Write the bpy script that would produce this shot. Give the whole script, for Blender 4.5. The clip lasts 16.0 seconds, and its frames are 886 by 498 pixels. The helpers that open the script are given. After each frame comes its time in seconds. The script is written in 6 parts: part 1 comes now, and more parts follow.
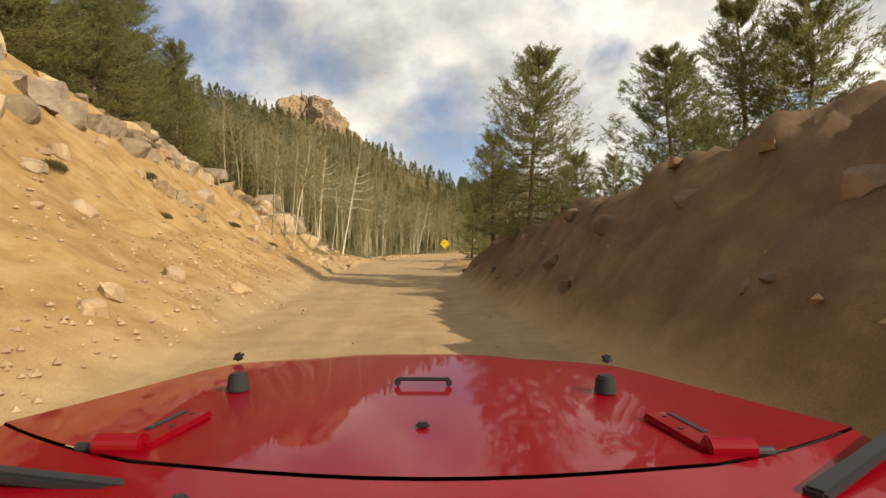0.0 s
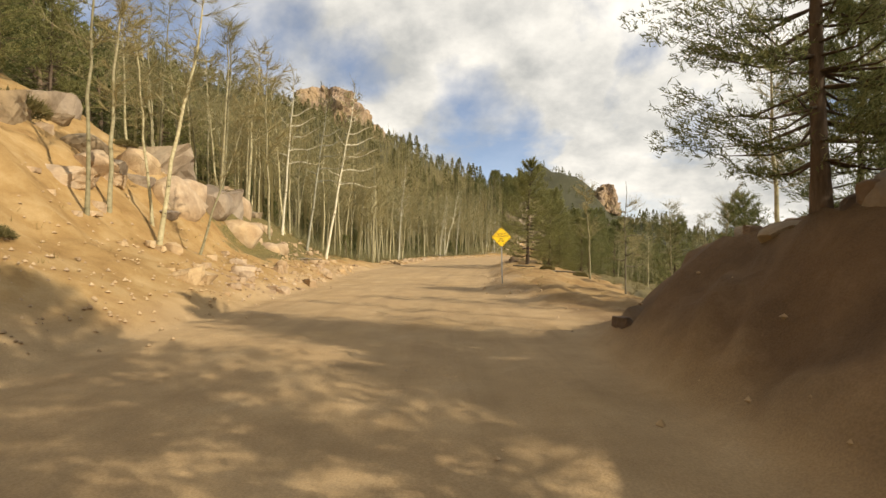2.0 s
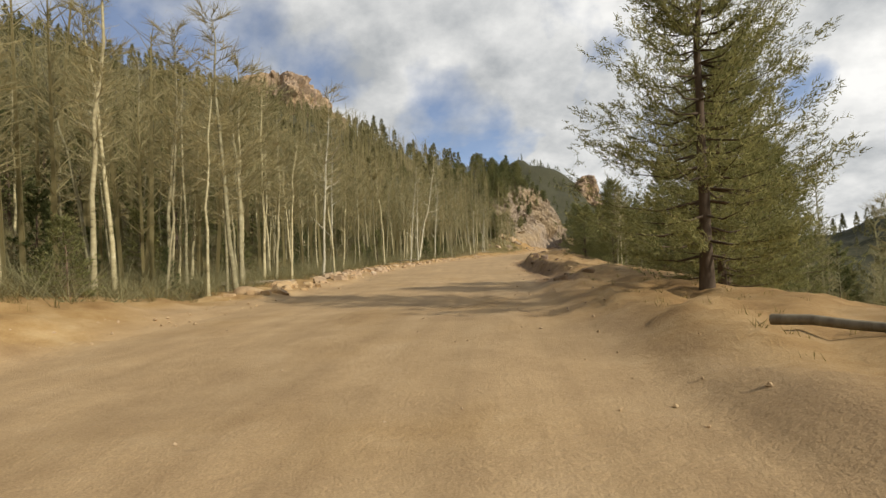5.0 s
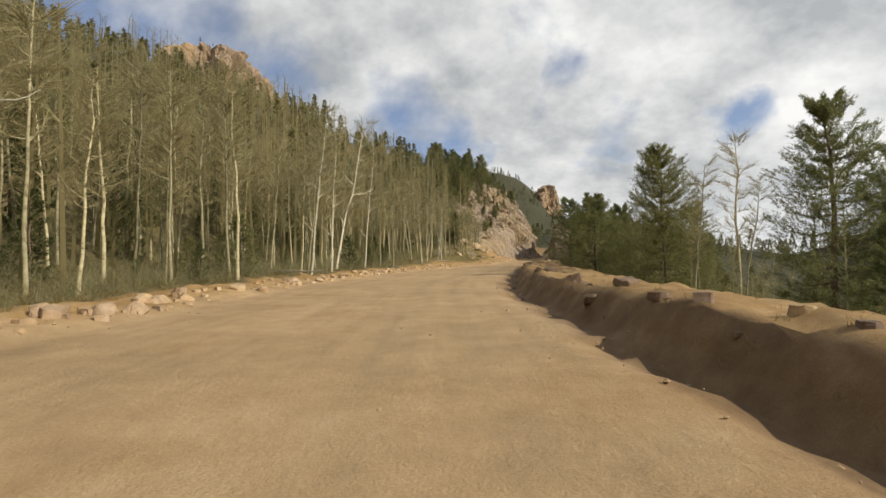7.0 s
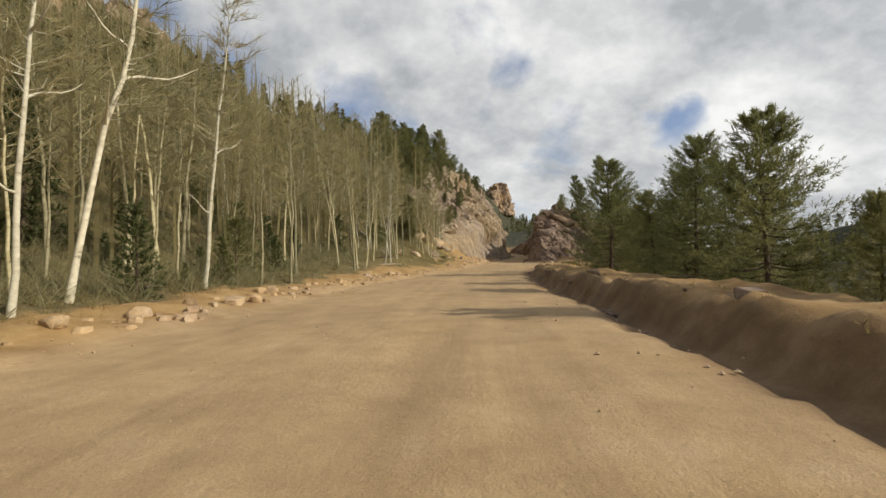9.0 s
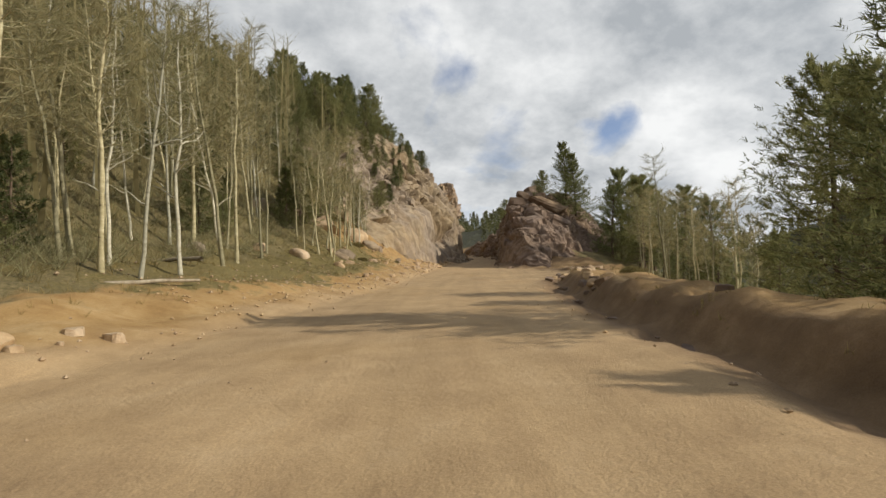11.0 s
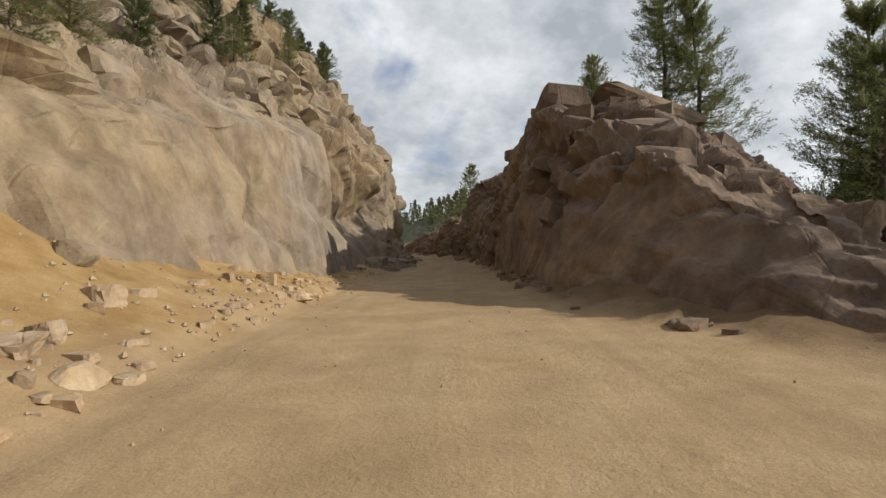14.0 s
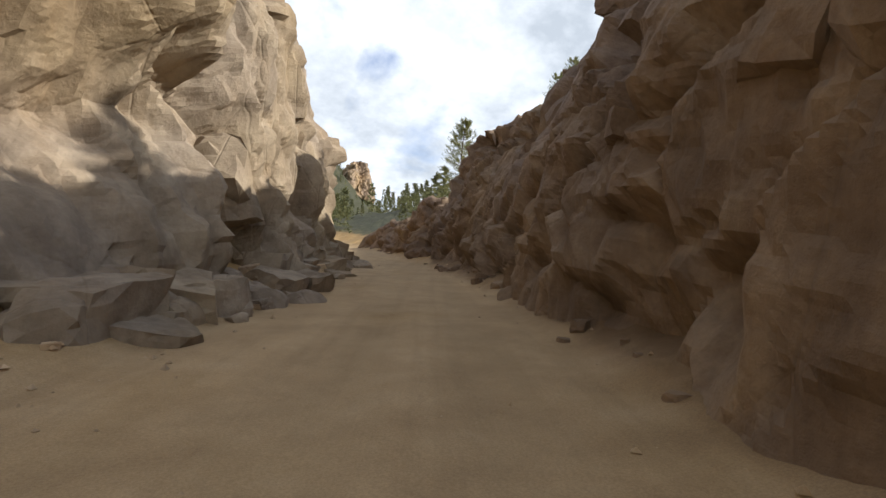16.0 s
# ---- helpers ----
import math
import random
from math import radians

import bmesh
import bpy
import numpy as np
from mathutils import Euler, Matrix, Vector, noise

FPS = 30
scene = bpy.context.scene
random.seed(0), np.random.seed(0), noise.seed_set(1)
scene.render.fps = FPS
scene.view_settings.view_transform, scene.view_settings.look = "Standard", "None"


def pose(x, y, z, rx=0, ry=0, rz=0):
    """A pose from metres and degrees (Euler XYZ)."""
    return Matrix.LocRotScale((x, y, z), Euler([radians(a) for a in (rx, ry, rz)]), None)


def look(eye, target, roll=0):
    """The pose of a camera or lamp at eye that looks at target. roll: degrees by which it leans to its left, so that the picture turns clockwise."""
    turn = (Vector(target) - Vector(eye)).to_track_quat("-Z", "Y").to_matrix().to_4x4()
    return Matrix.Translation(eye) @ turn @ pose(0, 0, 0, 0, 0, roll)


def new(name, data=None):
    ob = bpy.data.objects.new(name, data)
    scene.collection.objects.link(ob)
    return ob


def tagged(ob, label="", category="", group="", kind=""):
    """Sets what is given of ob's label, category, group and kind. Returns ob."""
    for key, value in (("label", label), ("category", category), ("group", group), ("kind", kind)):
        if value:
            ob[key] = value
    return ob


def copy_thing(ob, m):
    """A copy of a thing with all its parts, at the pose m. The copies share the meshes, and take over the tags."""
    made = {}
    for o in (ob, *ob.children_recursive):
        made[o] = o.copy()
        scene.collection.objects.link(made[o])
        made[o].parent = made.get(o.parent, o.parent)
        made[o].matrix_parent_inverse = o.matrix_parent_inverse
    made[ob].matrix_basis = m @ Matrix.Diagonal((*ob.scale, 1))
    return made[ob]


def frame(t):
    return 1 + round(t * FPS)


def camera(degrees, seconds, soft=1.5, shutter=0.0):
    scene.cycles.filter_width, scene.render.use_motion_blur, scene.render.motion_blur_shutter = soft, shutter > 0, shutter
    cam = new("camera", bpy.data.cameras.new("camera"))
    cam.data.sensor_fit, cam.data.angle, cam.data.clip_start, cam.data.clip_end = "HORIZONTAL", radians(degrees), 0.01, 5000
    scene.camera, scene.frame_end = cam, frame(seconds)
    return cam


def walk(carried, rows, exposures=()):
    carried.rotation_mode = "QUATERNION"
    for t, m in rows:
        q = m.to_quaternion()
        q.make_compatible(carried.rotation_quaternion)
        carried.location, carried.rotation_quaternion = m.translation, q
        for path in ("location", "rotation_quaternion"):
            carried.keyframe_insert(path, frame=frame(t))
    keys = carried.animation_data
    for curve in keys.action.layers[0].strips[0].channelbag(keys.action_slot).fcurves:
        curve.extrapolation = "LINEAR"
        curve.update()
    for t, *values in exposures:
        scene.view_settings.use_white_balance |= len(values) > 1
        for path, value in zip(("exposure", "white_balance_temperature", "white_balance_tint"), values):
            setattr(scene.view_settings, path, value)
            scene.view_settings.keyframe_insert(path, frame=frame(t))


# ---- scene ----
cam = camera(80.57, 16.0, shutter=0.0)
# seconds, x, y, z, yaw, pitch, roll
ROWS = [
    (0.0, 0.00, 0.00, 1.60, 0.00, 0.42, -0.30),
    (0.5, -0.24, 6.23, 1.60, 0.54, 1.60, -0.98),
    (1.0, -0.58, 12.31, 1.59, 1.94, 1.17, -1.02),
    (1.5, -0.88, 18.14, 1.62, 2.56, 0.72, -1.40),
    (2.0, -1.23, 23.91, 1.64, 2.96, 0.58, -0.37),
    (2.5, -1.56, 29.62, 1.65, 3.26, 0.23, 0.31),
    (3.0, -1.84, 35.29, 1.67, 3.11, 1.11, 0.73),
    (3.5, -2.32, 41.02, 1.71, 2.47, 0.51, 0.73),
    (4.0, -2.90, 46.77, 1.79, 2.38, 0.49, 1.76),
    (6.5, -0.36, 80.86, 1.89, -2.93, 1.29, 1.53),
    (7.0, -0.17, 88.68, 1.99, -4.13, 1.39, 0.82),
    (7.5, 0.01, 96.59, 2.10, -5.30, 1.20, 0.71),
    (8.0, 0.42, 104.70, 2.20, -6.90, 1.45, 0.29),
    (8.5, 1.11, 112.78, 2.30, -8.48, 1.47, 0.54),
    (9.0, 1.98, 120.64, 2.39, -9.75, 1.33, 1.24),
    (11.5, 12.35, 162.97, 2.55, -17.19, 1.60, 1.07),
    (12.0, 14.64, 170.88, 2.69, -18.41, 0.92, 0.27),
    (12.5, 16.94, 178.58, 2.81, -19.42, 1.53, 0.41),
    (13.0, 19.27, 186.05, 2.91, -20.83, 1.34, -0.20),
    (13.5, 21.76, 193.13, 2.98, -21.74, 1.42, 0.61),
    (14.0, 24.30, 199.75, 3.08, -22.58, 1.19, 1.04),
    (14.5, 26.89, 206.03, 3.21, -23.27, 1.19, 0.42),
    (15.0, 29.55, 212.13, 3.40, -24.21, 1.45, -1.48),
    (15.5, 32.03, 217.93, 3.61, -24.85, 1.47, -2.50),
    (16.0, 34.54, 223.70, 3.82, -25.36, 0.65, -2.02),
]
walk(cam, [(t, pose(x, y, z, 90 + pitch, roll, yaw)) for t, x, y, z, yaw, pitch, roll in ROWS],
     [(0.0, -0.03, 7300), (2.0, 0.02, 7150), (4.0, -0.20, 6650), (6.5, -0.28, 6500), (9.0, -0.34, 6450), (11.5, -0.36, 6300), (13.0, -0.42, 6200), (14.2, -0.36, 6100), (15.2, 0.02, 5950), (16.0, 0.28, 5900)])

# ---- light ----
SUN_AZ, SUN_EL = radians(122), radians(31)   # clockwise from +y
world = bpy.data.worlds.new("world")
scene.world = world
world.use_nodes = True


def build_world():
    nt = world.node_tree
    nt.nodes.clear()
    N = nt.nodes.new
    L = nt.links.new
    out, bg = N("ShaderNodeOutputWorld"), N("ShaderNodeBackground")
    sky = N("ShaderNodeTexSky")
    sky.sky_type, sky.sun_disc = "NISHITA", False
    sky.sun_elevation, sky.sun_rotation = SUN_EL, SUN_AZ
    sky.altitude, sky.air_density, sky.dust_density = 2700, 1.0, 0.6
    co = N("ShaderNodeTexCoord")
    sep = N("ShaderNodeSeparateXYZ")
    L(co.outputs["Generated"], sep.inputs[0])
    # a cloud deck: directions projected on a flat layer
    zc = N("ShaderNodeMath"); zc.operation = "MAXIMUM"; zc.inputs[1].default_value = 0.0
    L(sep.outputs[2], zc.inputs[0])
    za = N("ShaderNodeMath"); za.operation = "ADD"; za.inputs[1].default_value = 0.5
    L(zc.outputs[0], za.inputs[0])
    dx = N("ShaderNodeMath"); dx.operation = "DIVIDE"
    dy = N("ShaderNodeMath"); dy.operation = "DIVIDE"
    L(sep.outputs[0], dx.inputs[0]); L(za.outputs[0], dx.inputs[1])
    L(sep.outputs[1], dy.inputs[0]); L(za.outputs[0], dy.inputs[1])
    com = N("ShaderNodeCombineXYZ")
    L(dx.outputs[0], com.inputs[0]); L(dy.outputs[0], com.inputs[1])
    com.inputs[2].default_value = CLOUD_SEED
    n1 = N("ShaderNodeTexNoise"); n1.inputs["Scale"].default_value = 2.5; n1.inputs["Detail"].default_value = 8; n1.inputs["Roughness"].default_value = 0.55; n1.inputs["Distortion"].default_value = 0.25
    L(com.outputs[0], n1.inputs["Vector"])
    r1 = N("ShaderNodeValToRGB")
    r1.color_ramp.elements[0].position, r1.color_ramp.elements[1].position = 0.23, 0.40
    # the clouds thicken and brighten towards the sun's side
    toward = N("ShaderNodeVectorMath"); toward.operation = "DOT_PRODUCT"
    toward.inputs[1].default_value = (math.sin(SUN_AZ), math.cos(SUN_AZ), 0)
    L(co.outputs["Generated"], toward.inputs[0])
    thick = N("ShaderNodeMath"); thick.operation = "MULTIPLY_ADD"; thick.inputs[1].default_value = 0.05
    L(toward.outputs["Value"], thick.inputs[0]); L(n1.outputs["Fac"], thick.inputs[2])
    cover = thick.outputs[0]
    fray, ragged = N("ShaderNodeTexNoise"), N("ShaderNodeMix")
    fray.inputs["Scale"].default_value, fray.inputs["Detail"].default_value = 9.0, 6
    ragged.data_type, ragged.blend_type, ragged.inputs[0].default_value = "RGBA", "LINEAR_LIGHT", 0.075
    L(co.outputs["Generated"], fray.inputs["Vector"]); L(co.outputs["Generated"], ragged.inputs[6]); L(fray.outputs["Color"], ragged.inputs[7])
    # blue openings in the deck: bearing, elevation, half width in degrees, depth
    for az, el, half, deep in SKY_GAPS:
        a, e = radians(az), radians(el)
        gap, open_to = N("ShaderNodeVectorMath"), N("ShaderNodeMapRange")
        gap.operation = "DISTANCE"
        gap.inputs[1].default_value = (math.sin(a) * math.cos(e), math.cos(a) * math.cos(e), math.sin(e))
        L(ragged.outputs[2], gap.inputs[0])
        open_to.interpolation_type = "SMOOTHSTEP"
        open_to.inputs["From Min"].default_value, open_to.inputs["From Max"].default_value = radians(half) * 0.2, radians(half)
        open_to.inputs["To Min"].default_value, open_to.inputs["To Max"].default_value = deep, 0.0
        L(gap.outputs["Value"], open_to.inputs["Value"])
        less = N("ShaderNodeMath"); less.operation = "SUBTRACT"
        L(cover, less.inputs[0]); L(open_to.outputs[0], less.inputs[1])
        cover = less.outputs[0]
    # the deck opens overhead
    high, clear = N("ShaderNodeMapRange"), N("ShaderNodeMath")
    high.interpolation_type = "SMOOTHSTEP"
    high.inputs["From Min"].default_value, high.inputs["From Max"].default_value = 0.5, 0.85
    high.inputs["To Min"].default_value, high.inputs["To Max"].default_value = 0.0, 0.24
    clear.operation = "SUBTRACT"
    L(sep.outputs[2], high.inputs["Value"]); L(cover, clear.inputs[0]); L(high.outputs[0], clear.inputs[1])
    L(clear.outputs[0], r1.inputs[0])
    r1.color_ramp.elements[0].color = (0.16, 0.16, 0.16, 1)
    glow = N("ShaderNodeMath"); glow.operation = "MULTIPLY_ADD"; glow.inputs[1].default_value, glow.inputs[2].default_value = 0.14, 1.36
    L(toward.outputs["Value"], glow.inputs[0])
    n2 = N("ShaderNodeTexNoise"); n2.inputs["Scale"].default_value = 3.4; n2.inputs["Detail"].default_value = 7; n2.inputs["Roughness"].default_value = 0.6
    L(com.outputs[0], n2.inputs["Vector"])
    r2 = N("ShaderNodeValToRGB")
    r2.color_ramp.elements[0].position, r2.color_ramp.elements[1].position = 0.36, 0.66
    r2.color_ramp.elements[0].color, r2.color_ramp.elements[1].color = (4.2, 4.4, 4.55, 1), (9.0, 8.95, 8.7, 1)
    L(n2.outputs["Fac"], r2.inputs[0])
    mx = N("ShaderNodeMix"); mx.data_type = "RGBA"
    tint = N("ShaderNodeMix"); tint.data_type = "RGBA"; tint.blend_type = "MULTIPLY"; tint.inputs[0].default_value = 1
    tint.inputs[7].default_value = (1.12, 1.10, 1.15, 1)
    L(sky.outputs[0], tint.inputs[6])
    L(r1.outputs[0], mx.inputs[0]); L(tint.outputs[2], mx.inputs[6]); L(r2.outputs[0], mx.inputs[7])
    L(mx.outputs[2], bg.inputs[0])
    power = N("ShaderNodeMath"); power.operation = "MULTIPLY"; power.inputs[1].default_value = 0.097
    L(glow.outputs[0], power.inputs[0]); L(power.outputs[0], bg.inputs[1])
    L(bg.outputs[0], out.inputs[0])


CLOUD_SEED = 3.7
SKY_GAPS = ((2, 14, 11, 0.24), (8, 10.5, 6, 0.13), (-22, 22, 10, 0.17), (-12, 19, 6, 0.10), (15, 24, 9, 0.27), (34, 12.2, 4.6, 0.24), (-34, 17, 10, 0.13), (53, 11, 5, 0.14))
build_world()
sun = new("sun", bpy.data.lights.new("sun", "SUN"))
sun.data.energy, sun.data.angle, sun.data.color = 5.0, radians(0.6), (1.0, 0.92, 0.79)
sun.matrix_world = look((math.sin(SUN_AZ) * math.cos(SUN_EL), math.cos(SUN_AZ) * math.cos(SUN_EL), math.sin(SUN_EL)), (0, 0, 0)) @ pose(0, 0, 0)
sun.location = (60, -60, 60)

# ---- materials ----


def material(name, rough=0.9, metal=0.0):
    m = bpy.data.materials.new(name)
    m.use_nodes = True
    b = m.node_tree.nodes["Principled BSDF"]
    b.inputs["Roughness"].default_value, b.inputs["Metallic"].default_value = rough, metal
    if rough > 0.6:
        b.inputs["Specular IOR Level"].default_value = 0.25
    return m, m.node_tree, b


def noise_tex(nt, scale, detail=5, rough=0.6, coord="Object", dist=0.0, stretch=None):
    co = nt.nodes.new("ShaderNodeTexCoord")
    n = nt.nodes.new("ShaderNodeTexNoise")
    n.inputs["Scale"].default_value, n.inputs["Detail"].default_value = scale, detail
    n.inputs["Roughness"].default_value, n.inputs["Distortion"].default_value = rough, dist
    where = nt.nodes.new("ShaderNodeNewGeometry").outputs["Position"] if coord == "World" else co.outputs[coord]
    if stretch:
        mp = nt.nodes.new("ShaderNodeMapping")
        mp.inputs["Scale"].default_value = stretch
        nt.links.new(where, mp.inputs[0])
        nt.links.new(mp.outputs[0], n.inputs["Vector"])
    else:
        nt.links.new(where, n.inputs["Vector"])
    return n.outputs["Fac"]


def ramp(nt, fac, stops):
    r = nt.nodes.new("ShaderNodeValToRGB")
    e = r.color_ramp.elements
    while len(e) < len(stops):
        e.new(0.5)
    for el, (p, c) in zip(e, stops):
        el.position, el.color = p, (*c, 1) if len(c) == 3 else c
    nt.links.new(fac, r.inputs[0])
    return r.outputs[0]


def mix(nt, fac, a, b, mode="MIX"):
    x = nt.nodes.new("ShaderNodeMix")
    x.data_type, x.blend_type = "RGBA", mode
    for sock, v in ((x.inputs[0], fac), (x.inputs[6], a), (x.inputs[7], b)):
        if isinstance(v, (int, float)):
            sock.default_value = v
        elif isinstance(v, tuple):
            sock.default_value = (*v, 1)
        else:
            nt.links.new(v, sock)
    return x.outputs[2]


def attribute(nt, name):
    a = nt.nodes.new("ShaderNodeAttribute")
    a.attribute_name = name
    return a.outputs["Fac"]


def bump(nt, b, height, strength=0.4, distance=0.05):
    n = nt.nodes.new("ShaderNodeBump")
    n.inputs["Strength"].default_value, n.inputs["Distance"].default_value = strength, distance
    nt.links.new(height, n.inputs["Height"])
    nt.links.new(n.outputs[0], b.inputs["Normal"])


def scaled(nt, fac, k, add=0.0):
    x = nt.nodes.new("ShaderNodeMath")
    x.operation = "MULTIPLY_ADD"
    x.inputs[1].default_value, x.inputs[2].default_value = k, add
    nt.links.new(fac, x.inputs[0])
    return x.outputs[0]


def summed(nt, a, b, op="ADD"):
    x = nt.nodes.new("ShaderNodeMath")
    x.operation = op
    nt.links.new(a, x.inputs[0])
    nt.links.new(b, x.inputs[1])
    return x.outputs[0]


def ground_material():
    m, nt, b = material("dirt_ground", 0.95)
    big, mid, fine = noise_tex(nt, 0.12, 4), noise_tex(nt, 0.9, 6, 0.65), noise_tex(nt, 9.0, 6, 0.7)
    grit = noise_tex(nt, 45.0, 3, 0.7)
    soil = ramp(nt, mid, [(0.28, (0.25, 0.145, 0.052)), (0.5, (0.37, 0.237, 0.095)), (0.72, (0.48, 0.34, 0.165))])
    road = ramp(nt, mid, [(0.28, (0.35, 0.24, 0.125)), (0.55, (0.44, 0.31, 0.164)), (0.75, (0.49, 0.358, 0.204))])
    litter = ramp(nt, fine, [(0.3, (0.065, 0.058, 0.024)), (0.5, (0.15, 0.122, 0.054)), (0.7, (0.26, 0.205, 0.105))])
    moss = ramp(nt, fine, [(0.3, (0.085, 0.072, 0.022)), (0.55, (0.17, 0.135, 0.05)), (0.75, (0.30, 0.225, 0.10))])
    # faint streaks along the way the wheels go
    lane, drag = nt.nodes.new("ShaderNodeCombineXYZ"), nt.nodes.new("ShaderNodeTexNoise")
    nt.links.new(scaled(nt, attribute(nt, "along"), 0.06), lane.inputs[0])
    nt.links.new(scaled(nt, attribute(nt, "across"), 1.7), lane.inputs[1])
    drag.inputs["Scale"].default_value, drag.inputs["Detail"].default_value, drag.inputs["Roughness"].default_value = 1.0, 6, 0.65
    nt.links.new(lane.outputs[0], drag.inputs["Vector"])
    road = mix(nt, 0.55, road, ramp(nt, drag.outputs["Fac"], [(0.32, (0.78, 0.76, 0.74)), (0.5, (1, 1, 1)), (0.7, (1.12, 1.11, 1.10))]), "MULTIPLY")
    col = mix(nt, attribute(nt, "road"), soil, road)
    # brown earth, darkened further by the shade these banks lie in
    shaded_earth = ramp(nt, mid, [(0.3, (0.115, 0.072, 0.038)), (0.55, (0.185, 0.118, 0.063)), (0.75, (0.27, 0.18, 0.10))])
    col = mix(nt, attribute(nt, "earth"), col, shaded_earth)
    edge = summed(nt, attribute(nt, "wood"), scaled(nt, mid, 0.9, -0.45))
    col = mix(nt, ramp(nt, edge, [(0.35, (0, 0, 0)), (0.6, (1, 1, 1))]), col, litter)
    green = summed(nt, attribute(nt, "grass"), scaled(nt, mid, 1.2, -0.6))
    col = mix(nt, ramp(nt, green, [(0.42, (0, 0, 0)), (0.6, (1, 1, 1))]), col, moss)
    col = mix(nt, 0.35, col, ramp(nt, grit, [(0.35, (0.55, 0.52, 0.5)), (0.65, (1.25, 1.25, 1.25))]), "MULTIPLY")
    col = mix(nt, 0.5, col, ramp(nt, big, [(0.35, (0.82, 0.80, 0.78)), (0.65, (1.12, 1.1, 1.08))]), "MULTIPLY")
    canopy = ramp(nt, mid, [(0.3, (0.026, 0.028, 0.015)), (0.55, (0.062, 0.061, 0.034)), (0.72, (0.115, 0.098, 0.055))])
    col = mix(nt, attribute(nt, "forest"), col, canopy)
    # wheel tracks, packed and a little darker
    col = mix(nt, scaled(nt, attribute(nt, "rut"), 0.3), col, (0.29, 0.20, 0.10))
    nt.links.new(col, b.inputs["Base Color"])
    bump(nt, b, summed(nt, scaled(nt, fine, 0.6), scaled(nt, grit, 0.14)), 0.55, 0.09)
    return m


def rock_material(name, a, c, d, scale=1.0):
    m, nt, b = material(name, 0.9)
    big, mid, fine = noise_tex(nt, 0.25 * scale, 5, 0.6, "World"), noise_tex(nt, 1.6 * scale, 7, 0.65, "World"), noise_tex(nt, 14.0 * scale, 6, 0.7, "World")
    streak = noise_tex(nt, 1.0 * scale, 6, 0.6, "World", stretch=(1.6, 1.6, 0.18))
    col = ramp(nt, mid, [(0.28, a), (0.5, c), (0.72, d)])
    col = mix(nt, 0.55, col, ramp(nt, big, [(0.3, (0.72, 0.62, 0.52)), (0.5, (1, 1, 1)), (0.7, (1.12, 1.05, 0.95))]), "MULTIPLY")
    col = mix(nt, 0.6, col, ramp(nt, streak, [(0.36, (0.62, 0.60, 0.60)), (0.52, (1, 1, 1)), (0.7, (1.08, 1.02, 0.92))]), "MULTIPLY")
    col = mix(nt, 0.25, col, ramp(nt, fine, [(0.3, (0.6, 0.58, 0.56)), (0.65, (1.2, 1.2, 1.2))]), "MULTIPLY")
    # yellow weathering in broad patches
    stain = noise_tex(nt, 0.16 * scale, 4, 0.5, "World", 0.6)
    col = mix(nt, 0.7, col, ramp(nt, stain, [(0.42, (0.98, 0.97, 1.02)), (0.62, (1.08, 1.0, 0.80))]), "MULTIPLY")
    # joints and cracks
    place = nt.nodes.new("ShaderNodeNewGeometry").outputs["Position"]
    warp = nt.nodes.new("ShaderNodeTexNoise")
    warp.inputs["Scale"].default_value, warp.inputs["Detail"].default_value = 0.8 * scale, 4
    nt.links.new(place, warp.inputs["Vector"])
    off = mix(nt, 0.16, place, warp.outputs["Color"], "ADD")
    vor = nt.nodes.new("ShaderNodeTexVoronoi")
    vor.feature = "DISTANCE_TO_EDGE"
    vor.inputs["Scale"].default_value = 0.75 * scale
    tall = nt.nodes.new("ShaderNodeMapping")
    tall.inputs["Scale"].default_value = (1.0, 1.0, 0.4)
    nt.links.new(off, tall.inputs[0])
    nt.links.new(tall.outputs[0], vor.inputs["Vector"])
    crack = ramp(nt, vor.outputs["Distance"], [(0.0, (0, 0, 0)), (0.014, (1, 1, 1))])
    col = mix(nt, 0.08, col, mix(nt, ramp(nt, big, [(0.42, (0, 0, 0)), (0.55, (1, 1, 1))]), crack, (1.0, 1.0, 1.0)), "MULTIPLY")
    nt.links.new(col, b.inputs["Base Color"])
    bump(nt, b, summed(nt, summed(nt, scaled(nt, mid, 0.6), scaled(nt, fine, 0.16)), scaled(nt, crack, 0.10)), 0.7, 0.2)
    return m


def foliage_material(name, dark, light):
    m, nt, b = material(name, 0.7)
    g = nt.nodes.new("ShaderNodeNewGeometry")
    o = nt.nodes.new("ShaderNodeObjectInfo")
    col = ramp(nt, g.outputs["Random Per Island"], [(0.0, dark), (1.0, light)])
    col = mix(nt, 0.6, col, ramp(nt, o.outputs["Random"], [(0.0, (0.72, 0.80, 0.72)), (1.0, (1.22, 1.12, 0.9))]), "MULTIPLY")
    nt.links.new(col, b.inputs["Base Color"])
    # thin leaves let some light through
    thin, both, out = nt.nodes.new("ShaderNodeBsdfTranslucent"), nt.nodes.new("ShaderNodeMixShader"), nt.nodes["Material Output"]
    nt.links.new(col, thin.inputs["Color"])
    both.inputs[0].default_value = 0.5
    nt.links.new(b.outputs[0], both.inputs[1])
    nt.links.new(thin.outputs[0], both.inputs[2])
    nt.links.new(both.outputs[0], out.inputs["Surface"])
    return m


